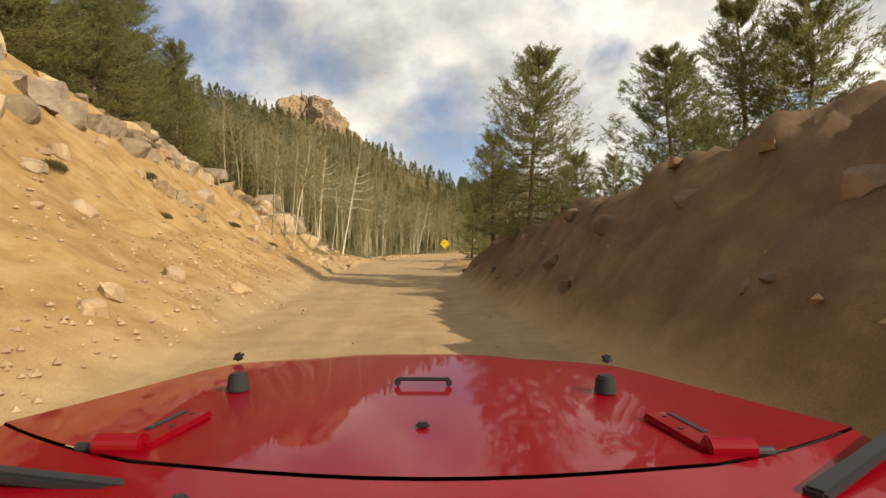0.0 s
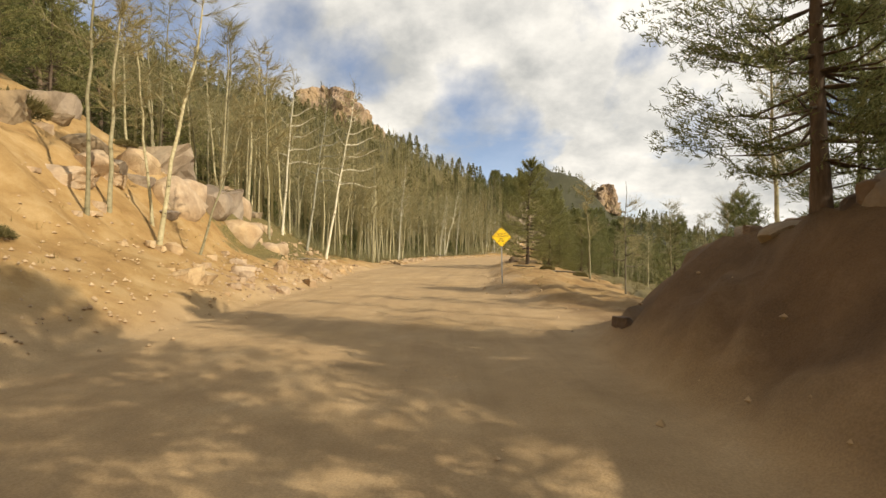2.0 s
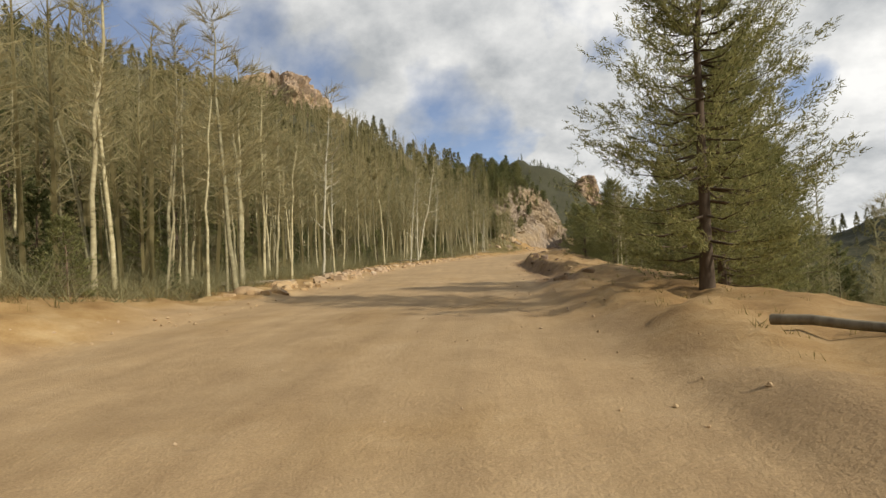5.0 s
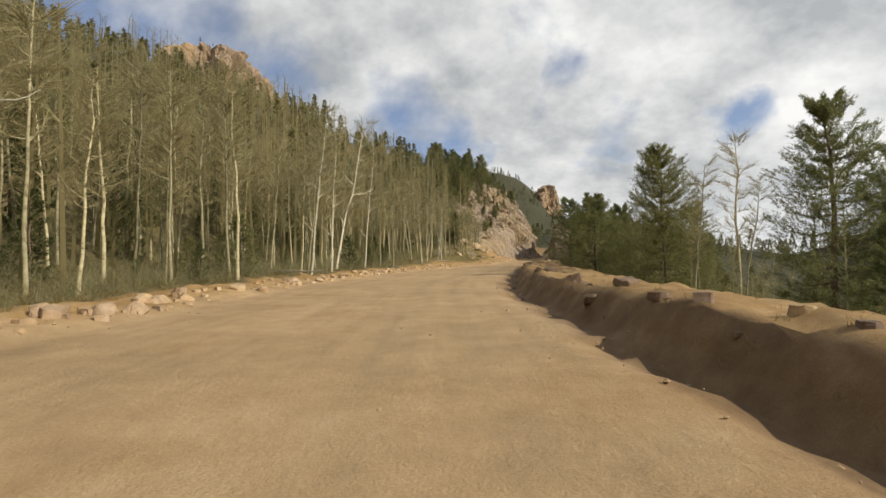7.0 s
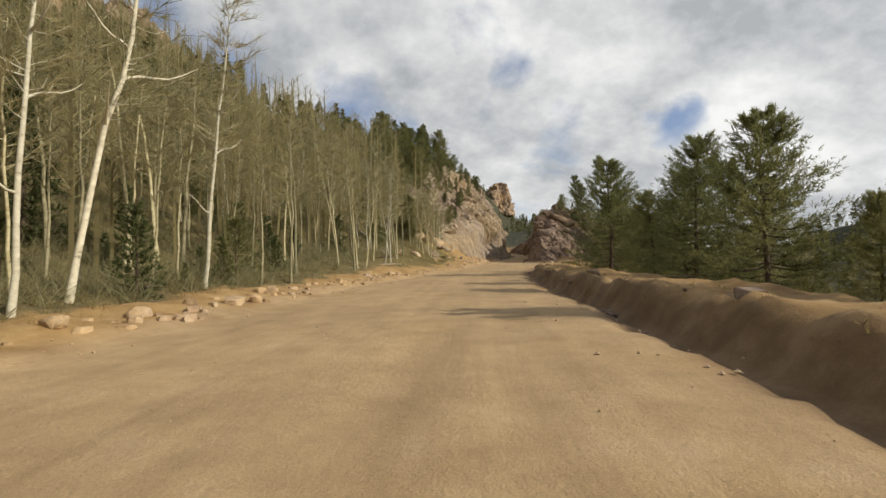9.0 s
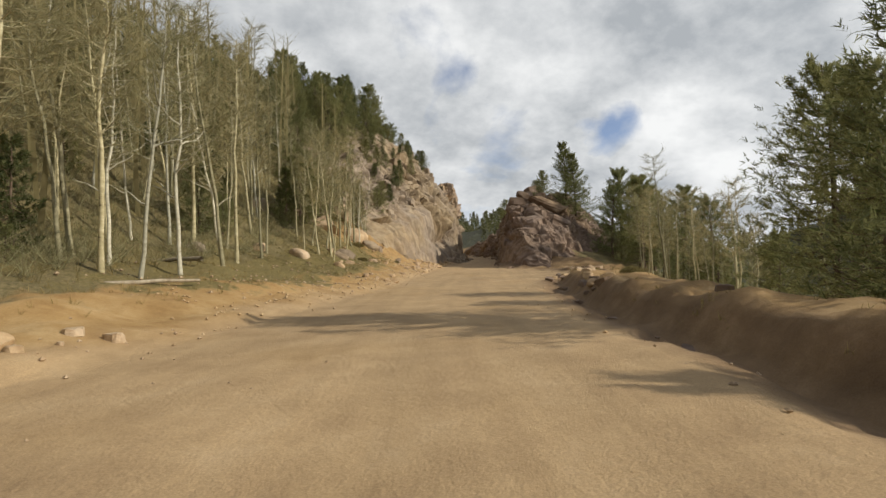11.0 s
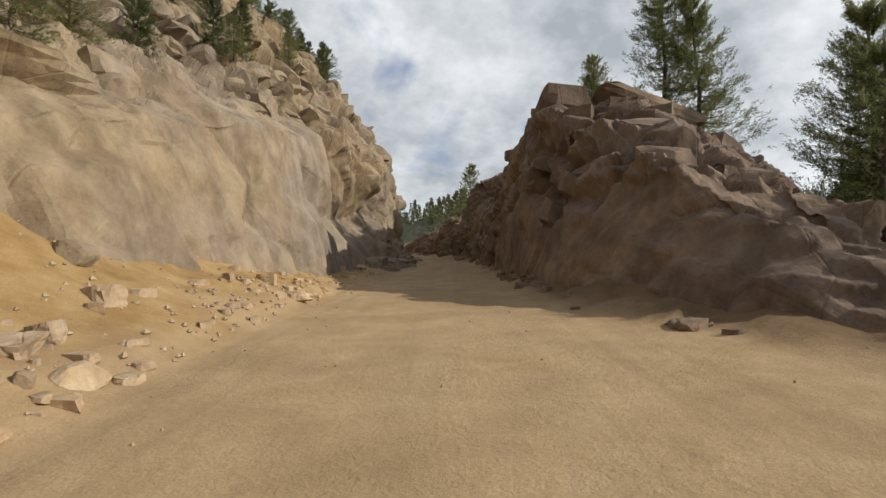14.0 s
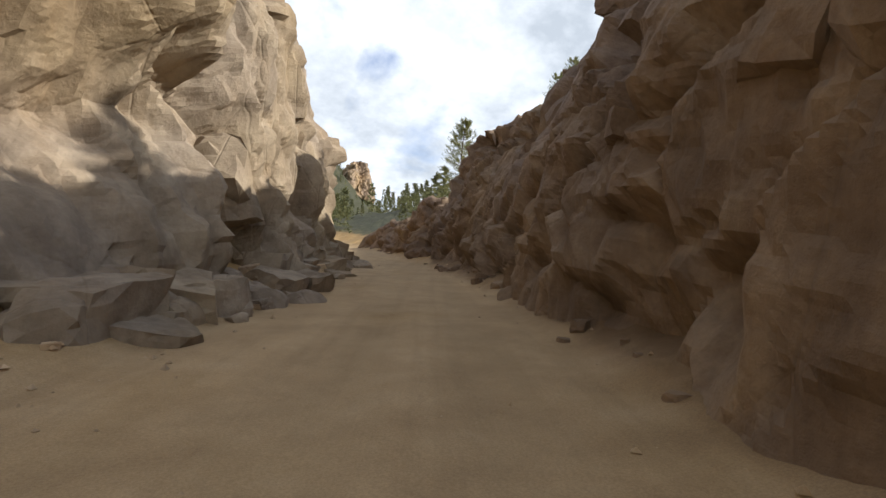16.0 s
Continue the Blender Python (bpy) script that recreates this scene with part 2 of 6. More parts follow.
def bark_material(name, stops, scale=6.0, stretch=(1, 1, 0.25)):
    m, nt, b = material(name, 0.9)
    n = noise_tex(nt, scale, 6, 0.65, stretch=stretch)
    col = ramp(nt, n, stops)
    o = nt.nodes.new("ShaderNodeObjectInfo")
    col = mix(nt, 0.8, col, ramp(nt, o.outputs["Random"], [(0.0, (0.42, 0.44, 0.40)), (0.55, (0.8, 0.8, 0.76)), (1.0, (1.35, 1.33, 1.25))]), "MULTIPLY")
    nt.links.new(col, b.inputs["Base Color"])
    bump(nt, b, n, 0.5, 0.02)
    return m


GROUND = ground_material()
GRANITE = rock_material("granite", (0.32, 0.225, 0.135), (0.46, 0.345, 0.215), (0.57, 0.455, 0.31))
CLIFF = rock_material("cliff_granite", (0.19, 0.148, 0.102), (0.29, 0.232, 0.163), (0.38, 0.315, 0.225), 0.6)
PEAK_ROCK = rock_material("peak_granite", (0.20, 0.145, 0.095), (0.33, 0.248, 0.168), (0.45, 0.355, 0.25), 0.5)
# brown granite made darker than the cliff's: the knoll's shade is in the colour
SHADED_BROWN_ROCK = rock_material("brown_granite", (0.125, 0.089, 0.062), (0.21, 0.153, 0.109), (0.30, 0.23, 0.165), 0.6)
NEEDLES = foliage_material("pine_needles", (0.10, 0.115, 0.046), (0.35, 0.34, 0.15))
FIR = foliage_material("spruce_needles", (0.065, 0.082, 0.034), (0.21, 0.22, 0.092))
WOODS = foliage_material("far_needles", (0.095, 0.098, 0.045), (0.25, 0.235, 0.11))
TWIGS = foliage_material("bare_twigs", (0.25, 0.217, 0.115), (0.43, 0.385, 0.22))
DRYGRASS = foliage_material("dry_grass", (0.20, 0.15, 0.06), (0.42, 0.33, 0.15))
SHRUB = foliage_material("dry_shrub", (0.13, 0.112, 0.046), (0.28, 0.23, 0.105))
PINEBARK = bark_material("pine_bark", [(0.3, (0.07, 0.05, 0.035)), (0.6, (0.17, 0.12, 0.085)), (0.8, (0.24, 0.18, 0.13))])
ASPENBARK = bark_material("aspen_bark", [(0.30, (0.06, 0.05, 0.035)), (0.38, (0.30, 0.26, 0.15)), (0.6, (0.46, 0.41, 0.26)), (0.8, (0.56, 0.51, 0.36))], 3.0, (1, 1, 1.6))
ASPEN_PALE = bark_material("pale_aspen_bark", [(0.30, (0.10, 0.085, 0.06)), (0.38, (0.46, 0.42, 0.31)), (0.6, (0.62, 0.58, 0.46)), (0.8, (0.70, 0.67, 0.56))], 3.0, (1, 1, 1.6))
DEADWOOD = bark_material("dead_wood", [(0.3, (0.20, 0.16, 0.11)), (0.7, (0.42, 0.36, 0.27))])


def plain(name, color, rough=0.5, metal=0.0, coat=0.0):
    m, nt, b = material(name, rough, metal)
    n = noise_tex(nt, 30.0, 4)
    c = mix(nt, 0.25, color, ramp(nt, n, [(0.35, (0.8, 0.8, 0.8)), (0.65, (1.15, 1.15, 1.15))]), "MULTIPLY")
    nt.links.new(c, b.inputs["Base Color"])
    b.inputs["Coat Weight"].default_value = coat
    b.inputs["Coat Roughness"].default_value = 0.03
    return m


RED = plain("red_car_paint", (0.23, 0.001, 0.007), 0.4, 0.0, 0.55)
RED.node_tree.nodes["Principled BSDF"].inputs["Specular IOR Level"].default_value = 0.05
BLACK = plain("black_plastic", (0.018, 0.018, 0.02), 0.55)
RUBBER = plain("rubber", (0.03, 0.03, 0.032), 0.8)
STEEL = plain("dull_steel", (0.42, 0.41, 0.39), 0.45, 0.9)
SIGN_YELLOW = plain("sign_yellow", (0.90, 0.58, 0.015), 0.45)
SIGN_BLACK = plain("sign_black", (0.02, 0.02, 0.02), 0.6)

# ---- the lay of the land ----
# road alignment: chainage, x, y, z
ALIGN = [
    (0, 0.00, 0.00, 0.0), (20, -0.99, 19.97, 0.01), (40, -2.23, 39.93, 0.09), (60, -1.92, 59.87, 0.24),
    (80, -0.43, 79.81, 0.39), (100, 0.17, 99.80, 0.55), (120, 1.88, 119.72, 0.69), (140, 6.52, 139.17, 0.82),
    (160, 11.28, 158.59, 0.97), (180, 16.72, 177.83, 1.16), (200, 23.15, 196.76, 1.45), (220, 30.87, 215.22, 1.91),
    (240, 38.83, 233.56, 2.50), (260, 46.9, 251.8, 3.1), (280, 55.0, 270.1, 3.7), (300, 63.1, 288.4, 4.3),
]


def alignment():
    a = np.array(ALIGN)
    k = np.arange(0, 300.5, 1.0)
    cols = []
    for c in (1, 2, 3):
        y = a[:, c]
        g = np.gradient(y, a[:, 0])
        i = np.clip((k // 20).astype(int), 0, len(a) - 2)
        u = (k - a[i, 0]) / 20
        cols.append((2 * u**3 - 3 * u**2 + 1) * y[i] + (u**3 - 2 * u**2 + u) * 20 * g[i]
                    + (3 * u**2 - 2 * u**3) * y[i + 1] + (u**3 - u**2) * 20 * g[i + 1])
    x, y, z = cols
    n = 3000
    back, front = np.arange(-n, 0), np.arange(1, n + 1)
    e = np.array([x[-1] - x[-21], y[-1] - y[-21]]) / 20
    b = np.array([x[0] - x[20], y[0] - y[20]]) / 20
    x = np.concatenate([x[0] - back * b[0], x, x[-1] + front * e[0]])
    y = np.concatenate([y[0] - back * b[1], y, y[-1] + front * e[1]])
    z = np.concatenate([np.full(n, z[0]), z, z[-1] + np.minimum(front * 0.03, 2.0)])
    k = np.concatenate([back, k, 300 + front])
    ker = np.ones(9) / 9
    dx, dy = np.gradient(x), np.gradient(y)
    dx, dy = np.convolve(dx, ker, "same"), np.convolve(dy, ker, "same")
    ln = np.hypot(dx, dy)
    return k, x, y, z, dx / ln, dy / ln


AK, AX, AY, AZ, ATX, ATY = alignment()


def plan(s, d):
    """World x, y at chainage s and offset d to the right of the road's line."""
    s, d = np.asarray(s, float), np.asarray(d, float)
    return (np.interp(s, AK, AX) + d * np.interp(s, AK, ATY), np.interp(s, AK, AY) - d * np.interp(s, AK, ATX))


LAT = np.random.RandomState(7).rand(64, 64, 16)


def vnoise(x, y, layer=0):
    x, y = np.asarray(x, float), np.asarray(y, float)
    xi, yi = np.floor(x).astype(int), np.floor(y).astype(int)
    u, v = x - xi, y - yi
    u, v = u * u * (3 - 2 * u), v * v * (3 - 2 * v)
    g = lambda a, b: LAT[a % 64, b % 64, layer % 16]
    return ((g(xi, yi) * (1 - u) + g(xi + 1, yi) * u) * (1 - v) + (g(xi, yi + 1) * (1 - u) + g(xi + 1, yi + 1) * u) * v) * 2 - 1


def fbm(x, y, layer=0, octaves=4):
    return sum(vnoise(x * 2**i + 17 * i, y * 2**i - 9 * i, layer + i) * 0.5**i for i in range(octaves))


def cells(u, v, size_u, size_v, seed, tilt, step, sharp=14.0):
    """Broken-rock relief: a displacement of random tilted facets over the plane u, v, with worn edges."""
    tab = np.random.RandomState(seed).rand(64, 64, 5)
    a, b = u / size_u, v / size_v
    ai, bi = np.floor(a).astype(int), np.floor(b).astype(int)
    total, out = np.zeros(u.shape), np.zeros(u.shape)
    for i in (-1, 0, 1):
        for j in (-1, 0, 1):
            t = tab[(ai + i) % 64, (bi + j) % 64]
            px, py = ai + i + t[..., 0], bi + j + t[..., 1]
            q = np.abs(a - px) ** 1.7 + np.abs(b - py) ** 1.7
            val = step * (t[..., 2] - 0.5) + tilt * ((t[..., 3] - 0.5) * (a - px) * size_u + (t[..., 4] - 0.5) * (b - py) * size_v)
            w = np.exp(-sharp * q)
            total += w
            out += w * val
    return out / (total + 1e-12)


# cross sections: offset from the road's line (left minus, right plus) and height over it
SECTIONS = {}


def section(s, left, right):
    a, b = right[2], right[3]
    bench = (a[0] + 3.0, a[1] - 0.08) if 85 < s < 190 else ((a[0] + b[0]) / 2, (a[1] + b[1]) / 2)
    SECTIONS[s] = (left, right[:3] + [bench] + right[3:])


FAR_R = [(60, -20), (150, -55), (400, -60)]
section(-60, [(3.6, 0), (9, 4.0), (16, 10.4), (30, 19.5), (80, 45), (200, 100)], [(2.7, 0), (5.6, 3.7), (8, 4.5), (20, 3.6)] + FAR_R)
section(8, [(3.7, 0), (9, 3.6), (16, 10.2), (30, 19.5), (80, 45), (200, 100)], [(2.7, 0), (5.5, 3.6), (8, 4.4), (20, 3.6)] + FAR_R)
section(25, [(5.0, 0), (9.2, 2.5), (16, 9.0), (30, 17.5), (80, 43), (200, 100)], [(2.6, 0), (4.4, 2.4), (7, 3.1), (18, 2.2)] + FAR_R)
section(33.4, [(5.6, 0), (9.6, 2.3), (16, 8.2), (30, 16.2), (80, 42), (200, 100)], [(2.9, 0), (4.6, 1.55), (8, 2.5), (16, 1.2)] + FAR_R)
section(34.6, [(5.6, 0), (9.6, 2.3), (16, 8.2), (30, 16.2), (80, 42), (200, 100)], [(3.5, 0), (5.2, 1.0), (8, 2.2), (16, 0.9)] + FAR_R)
section(36, [(5.6, 0), (9.6, 2.3), (16, 8.2), (30, 16.2), (80, 42), (200, 100)], [(3.6, 0), (5.4, 0.12), (8.3, 1.0), (16, 0.3)] + FAR_R)
section(37.4, [(5.6, 0), (9.6, 2.3), (16, 8.2), (30, 16.2), (80, 42), (200, 100)], [(3.5, 0), (5.4, 0.05), (7.6, 0.1), (16.5, -0.5)] + FAR_R)
section(40, [(5.8, 0), (9.8, 2.0), (14.3, 6.0), (17.6, 8.2), (80, 41.6), (200, 100)], [(3.2, 0), (4.6, 0.06), (7.0, 0.05), (16.5, -0.8)] + FAR_R)
section(48, [(6.0, 0), (10, 1.9), (12, 4.2), (20, 9.4), (80, 41), (200, 100)], [(1.9, 0), (2.7, 0.36), (5.0, 0.2), (17, -1.4)] + FAR_R)
section(53, [(6.8, 0), (10.4, 1.7), (12.4, 3.8), (20.4, 8.2), (80, 40), (200, 100)], [(2.2, 0), (3.7, 0.5), (6, 0.35), (17, -1.6)] + FAR_R)
section(62, [(8.2, 0), (11, 1.3), (13, 2.9), (21, 6.0), (80, 38), (200, 100)], [(2.0, 0), (3.4, 0.45), (6.3, 0.35), (17, -1.8)] + FAR_R)
section(78, [(8.6, 0.05), (11, 0.3), (17, 0.6), (30, 5), (80, 34), (200, 100)], [(1.3, 0), (2.5, 0.35), (6, 0.4), (17, -1.8)] + FAR_R)
section(92, [(7.8, 0.05), (9.5, 0.3), (17, 0.1), (30, 4.5), (80, 32), (200, 98)], [(2.6, 0), (3.8, -0.3), (4.5, 0.68), (18, -1.8)] + FAR_R)
section(125, [(7.8, 0.05), (9.6, 0.35), (17, 0.6), (30, 5), (80, 33), (200, 96)], [(3.3, 0), (4.5, -0.35), (5.2, 0.74), (18, -1.8)] + FAR_R)
section(150, [(8.0, 0.05), (10, 0.4), (17, 1.3), (30, 7), (80, 35), (200, 95)], [(2.9, 0), (4.1, -0.35), (4.8, 0.74), (18, -2.0)] + FAR_R)
section(172, [(5.2, 0.05), (8, 0.7), (17, 2.8), (30, 10), (80, 38), (200, 95)], [(3.3, 0), (4.5, -0.25), (5.2, 0.64), (18, -2.5)] + FAR_R)
section(187, [(3.4, 0.0), (7, 1.0), (12, 2.8), (20, 7.5), (80, 42), (200, 95)], [(4.9, 0), (6.3, -0.12), (7.1, 0.6), (18, -3)] + FAR_R)
section(199, [(3.4, 0.0), (8, 1.8), (12, 4.4), (20, 11), (80, 45), (200, 95)], [(9.0, 0), (10.2, 0.35), (13, 0.0), (22, -4)] + FAR_R)
section(209, [(3.8, 0.0), (6.5, 1.2), (11, 4.5), (20, 13), (80, 46), (200, 95)], [(6.0, 0), (10, 0.2), (16, 0.0), (24, -6)] + FAR_R)
section(217, [(4.0, 0.0), (6.4, 1.2), (10, 4), (20, 15), (80, 46), (200, 95)], [(2.6, 0), (5.5, 0.9), (9, 1.5), (20, -1)] + FAR_R)
section(228, [(4.2, 0.0), (6.5, 0.6), (11, 7), (20, 18), (80, 46), (200, 95)], [(2.4, 0), (4.5, 0.7), (9, 4.5), (22, -1)] + FAR_R)
section(244, [(3.3, 0.0), (5.8, 0.9), (11, 7), (20, 18), (80, 46), (200, 95)], [(2.2, 0), (4.3, 0.7), (9, 5), (24, 0)] + FAR_R)
section(258, [(4.2, 0.0), (6.2, 0.8), (11, 7), (20, 18), (80, 46), (200, 95)], [(0.4, 0), (2.6, 0.7), (8, 5), (24, 0)] + FAR_R)
section(270, [(6.4, 0.0), (9.0, 0.7), (14, 6), (24, 16), (80, 44), (200, 95)], [(-1.6, 0), (0.4, 0.7), (6, 4), (24, 0)] + FAR_R)
section(284, [(9.6, 0.0), (13, 1.0), (20, 5), (33, 13), (80, 38), (200, 90)], [(-4.6, 0), (-2.0, 0.8), (4, 3), (24, 0)] + FAR_R)
section(305, [(17, 0.0), (20, 0.8), (29, 5), (45, 14), (90, 38), (200, 85)], [(-11, 0), (-8.0, 0.8), (2, 3), (24, 0)] + FAR_R)
section(340, [(30, 0.0), (33, 0.8), (44, 5), (60, 14), (110, 40), (200, 80)], [(-20, 0), (-16, 1.0), (0, 4), (24, 3), (80, -14), (150, -38), (400, -50)])
section(420, [(80, 4), (83, 5), (94, 9), (110, 16), (150, 34), (200, 56)], [(-70, 4), (-40, 9), (-10, 14), (24, 10), (80, -4), (150, -30), (400, -45)])
section(600, [(80, 6), (83, 6), (94, 8), (110, 12), (150, 24), (200, 40)], [(-70, 4), (-40, 2), (-10, -2), (24, -8), (80, -20), (150, -34), (400, -45)])
section(3000, [(80, 6), (83, 6), (94, 8), (110, 12), (150, 24), (200, 40)], [(-70, 4), (-40, 2), (-10, -2), (24, -8), (80, -20), (150, -34), (400, -45)])
SK = np.array(sorted(SECTIONS))
SL = np.array([SECTIONS[k][0] for k in SK], float)
SR = np.array([SECTIONS[k][1] for k in SK], float)


def edges(s):
    """The offsets of the road's left and right edge."""
    return -np.interp(s, SK, SL[:, 0, 0]), np.interp(s, SK, SR[:, 0, 0])


def height(s, d, rough=True):
    """World z of the ground."""
    s, d = np.atleast_1d(np.asarray(s, float)), np.atleast_1d(np.asarray(d, float))
    s, d = np.broadcast_arrays(s, d)
    shape, s, d = s.shape, s.ravel(), d.ravel()
    h = np.zeros(len(s))
    ld = np.stack([np.interp(s, SK, SL[:, i, 0]) for i in range(6)])
    lh = np.stack([np.interp(s, SK, SL[:, i, 1]) for i in range(6)])
    rd = np.stack([np.interp(s, SK, SR[:, i, 0]) for i in range(8)])
    rh = np.stack([np.interp(s, SK, SR[:, i, 1]) for i in range(8)])
    for q, xs, hs in ((-d, ld, lh), (d, rd, rh)):
        for i in range(len(xs) - 1):
            u = (q - xs[i]) / np.maximum(xs[i + 1] - xs[i], 1e-6)
            ok = (u >= 0) & ((u < 1) | (i == len(xs) - 2))
            h = np.where(ok, hs[i] + (hs[i + 1] - hs[i]) * np.minimum(u, 1), h)
    z = h + np.interp(s, AK, AZ)
    # the mountain across the valley and the far ranges
    x, y = plan(s, d)
    far = np.clip(np.maximum((d - 30) / 90, np.maximum(-d - 140, s - 420) / 80), 0, 1)
    for cx, cy, r1, r2, top in ((330, 270, 120, 115, 122), (250, 900, 50, 60, 36), (165, 850, 85, 150, 82), (70, 800, 110, 150, 66), (135, 420, 30, 50, 26)):
        q = ((x - cx) / r1) ** 2 + ((y - cy) / r2) ** 2
        z = z + far * top * np.exp(-q * 1.4) * (1 + 0.16 * fbm(x / 40, y / 40, 3, 4))
    if rough:
        lo, hi = edges(s)
        off = np.maximum(np.maximum(lo - d, d - hi), 0)
        k = np.clip(off / 2.5, 0, 1)
        z = z + k * (0.16 * fbm(x * 0.9, y * 0.9, 1, 4) + 0.35 * np.clip(off / 12, 0, 1) * fbm(x * 0.25, y * 0.25, 5, 3) + np.clip((off - 15) / 40, 0, 1) * 2.2 * fbm(x / 14, y / 14, 9, 3))
        gully = np.clip((off - 1) / 3, 0, 1) * np.clip((22 - off) / 6, 0, 1) * (np.interp(s, [-60, 45, 70, 180, 190, 300], [1, 1, 0.2, 0.2, 0.8, 0.3]))
        z = z - gully * 0.30 * np.abs(fbm(s * 0.55 + 0.12 * d, d * 0.10, 8, 3)) - gully * 0.10 * np.abs(fbm(s * 1.9, d * 0.35, 11, 3))
        z = z + gully * 0.40 * cells(s + 0.5 * d, d, 1.6, 1.2, 77, 0.3, 0.5) * np.clip(vnoise(s * 0.16, d * 0.16, 12) + 0.1, 0, 1)
        berm = np.clip((d - hi) / 0.6, 0, 1) * np.clip((hi + 4.5 - d) / 2, 0, 1) * (s > 40)
        z = z + berm * (0.20 * cells(s * 0.9 + 0.4 * d, d, 0.9, 0.7, 78, 0.5, 0.5) + 0.10 * fbm(s * 1.1, d * 1.4, 14, 3))
        cut = np.clip((d - hi) / 0.8, 0, 1) * np.clip((hi + 9 - d) / 3, 0, 1) * np.clip((36.5 - s) / 4, 0, 1)
        z = z + cut * (0.30 * cells(s * 0.9 + 0.3 * d, d, 1.5, 0.9, 79, 0.5, 0.5) + 0.22 * fbm(s * 0.6, d * 0.8, 15, 4) + 0.24 * fbm(s * 2.2, d * 2.2, 13, 3))
        # wheel ruts and a soft windrow at the edges
        z = z + (1 - k) * (0.018 * fbm(x * 1.3, y * 1.3, 2, 4)) + 0.09 * np.exp(-((off - 0.5) / 0.5) ** 2) * (off > 0) * (0.6 + fbm(x * 0.5, y * 0.5, 6, 2))
        z = z - (0.03 * np.exp(-((d + 0.85) / 0.35) ** 2) + 0.03 * np.exp(-((d - 0.85) / 0.35) ** 2)) * (1 - k)
    return z.reshape(shape)


def spot(s, d, up=0.0):
    x, y = plan(s, d)
    return Vector((float(x), float(y), float(height(s, d)[0]) + up))


def mesh(name, verts, tris, mat, smooth=False):
    """A mesh of triangles from arrays."""
    verts, tris = np.asarray(verts, np.float32), np.asarray(tris, np.int32)
    me = bpy.data.meshes.new(name)
    me.vertices.add(len(verts))
    me.vertices.foreach_set("co", verts.ravel())
    me.loops.add(tris.size)
    me.loops.foreach_set("vertex_index", tris.ravel())
    me.polygons.add(len(tris))
    me.polygons.foreach_set("loop_start", np.arange(0, tris.size, 3, dtype=np.int32))
    me.polygons.foreach_set("use_smooth", np.full(len(tris), smooth))
    me.materials.append(mat)
    me.update(calc_edges=True)
    return me


def grid_tris(n, m):
    i = np.arange((n - 1) * m).reshape(n - 1, m)[:, :-1].ravel()
    return np.concatenate([np.stack([i, i + m, i + m + 1], 1), np.stack([i, i + m + 1, i + 1], 1)])


def build_ground():
    s = np.concatenate([[-3000, -1500, -700, -350, -180, -100, -60], np.arange(-45, -10, 3), np.arange(-10, 45, 0.4), np.arange(45, 250, 0.6), np.arange(250, 310, 1.2),
                        np.arange(311, 420, 5), np.arange(425, 1020, 15), [1050, 1150, 1300, 1700, 2300, 3000]])
    near = np.concatenate([np.arange(0, 14, 0.35), np.arange(14, 26, 0.7), np.arange(26, 60, 2.2), np.arange(60, 200, 8), [210, 235, 270, 320, 390, 480, 620, 850, 1200, 1800, 2600]])
    d = np.concatenate([-near[:0:-1], near])
    ss, dd = np.meshgrid(s, d, indexing="ij")
    x, y = plan(ss, dd)
    z = height(ss, dd)
    me = mesh("ground", np.stack([x, y, z], -1).reshape(-1, 3), grid_tris(len(s), len(d))[:, ::-1], GROUND, True)
    lo, hi = edges(ss)
    off = np.maximum(np.maximum(lo - dd, dd - hi), 0)
    wob = fbm(x * 0.5, y * 0.5, 4, 3)
    # where the road's grit lies, where litter and where moss and grass grow
    road = np.clip(1.15 - off / 1.2 + 0.5 * wob, 0, 1)
    left = np.where(dd < 0, 1.0, 0.0)
    wood0 = np.interp(ss, [-60, 30, 50, 62, 72, 90, 160, 185, 205, 230, 300], [19, 17, 13, 9, 3.0, 2.0, 1.6, 3.4, 7, 9, 8])
    wood1 = np.interp(ss, [-60, 25, 40, 60, 200, 215, 300], [5, 4.5, 4, 7.5, 7.5, 9, 10])
    wood = np.clip((off - np.where(dd < 0, wood0, wood1)) / 3 + 0.35 * wob, 0, 1)
    grass = left * np.clip(1.3 - np.abs(off - 5.0) / 4.0, 0, 1) * np.interp(ss, [44, 51, 66, 75, 165, 176, 200, 212], [0, 0.85, 0.85, 0.1, 0.1, 0.75, 0.7, 0.2])
    grass = np.maximum(grass, 0.45 * wood)
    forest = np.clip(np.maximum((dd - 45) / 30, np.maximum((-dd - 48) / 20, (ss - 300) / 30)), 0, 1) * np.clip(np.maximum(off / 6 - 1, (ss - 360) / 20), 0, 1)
    # right bank, berm face and cut: brown soil with their shade in its colour
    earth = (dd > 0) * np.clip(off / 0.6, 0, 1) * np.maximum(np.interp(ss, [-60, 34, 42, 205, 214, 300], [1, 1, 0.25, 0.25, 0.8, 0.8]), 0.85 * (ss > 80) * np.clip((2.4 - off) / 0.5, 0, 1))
    rut = (np.exp(-((dd + 0.85) / 0.4) ** 2) + np.exp(-((dd - 0.85) / 0.4) ** 2)) * (off <= 0) * (0.6 + 0.5 * wob)
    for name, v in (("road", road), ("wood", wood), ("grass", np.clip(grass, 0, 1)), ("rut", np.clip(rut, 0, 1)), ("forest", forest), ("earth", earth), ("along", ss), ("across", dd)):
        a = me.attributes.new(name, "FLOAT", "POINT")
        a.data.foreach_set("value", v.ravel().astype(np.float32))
    return tagged(new("ground", me), "tan dirt road and sandy mountainside with litter", "ground", kind="structure")


build_ground()


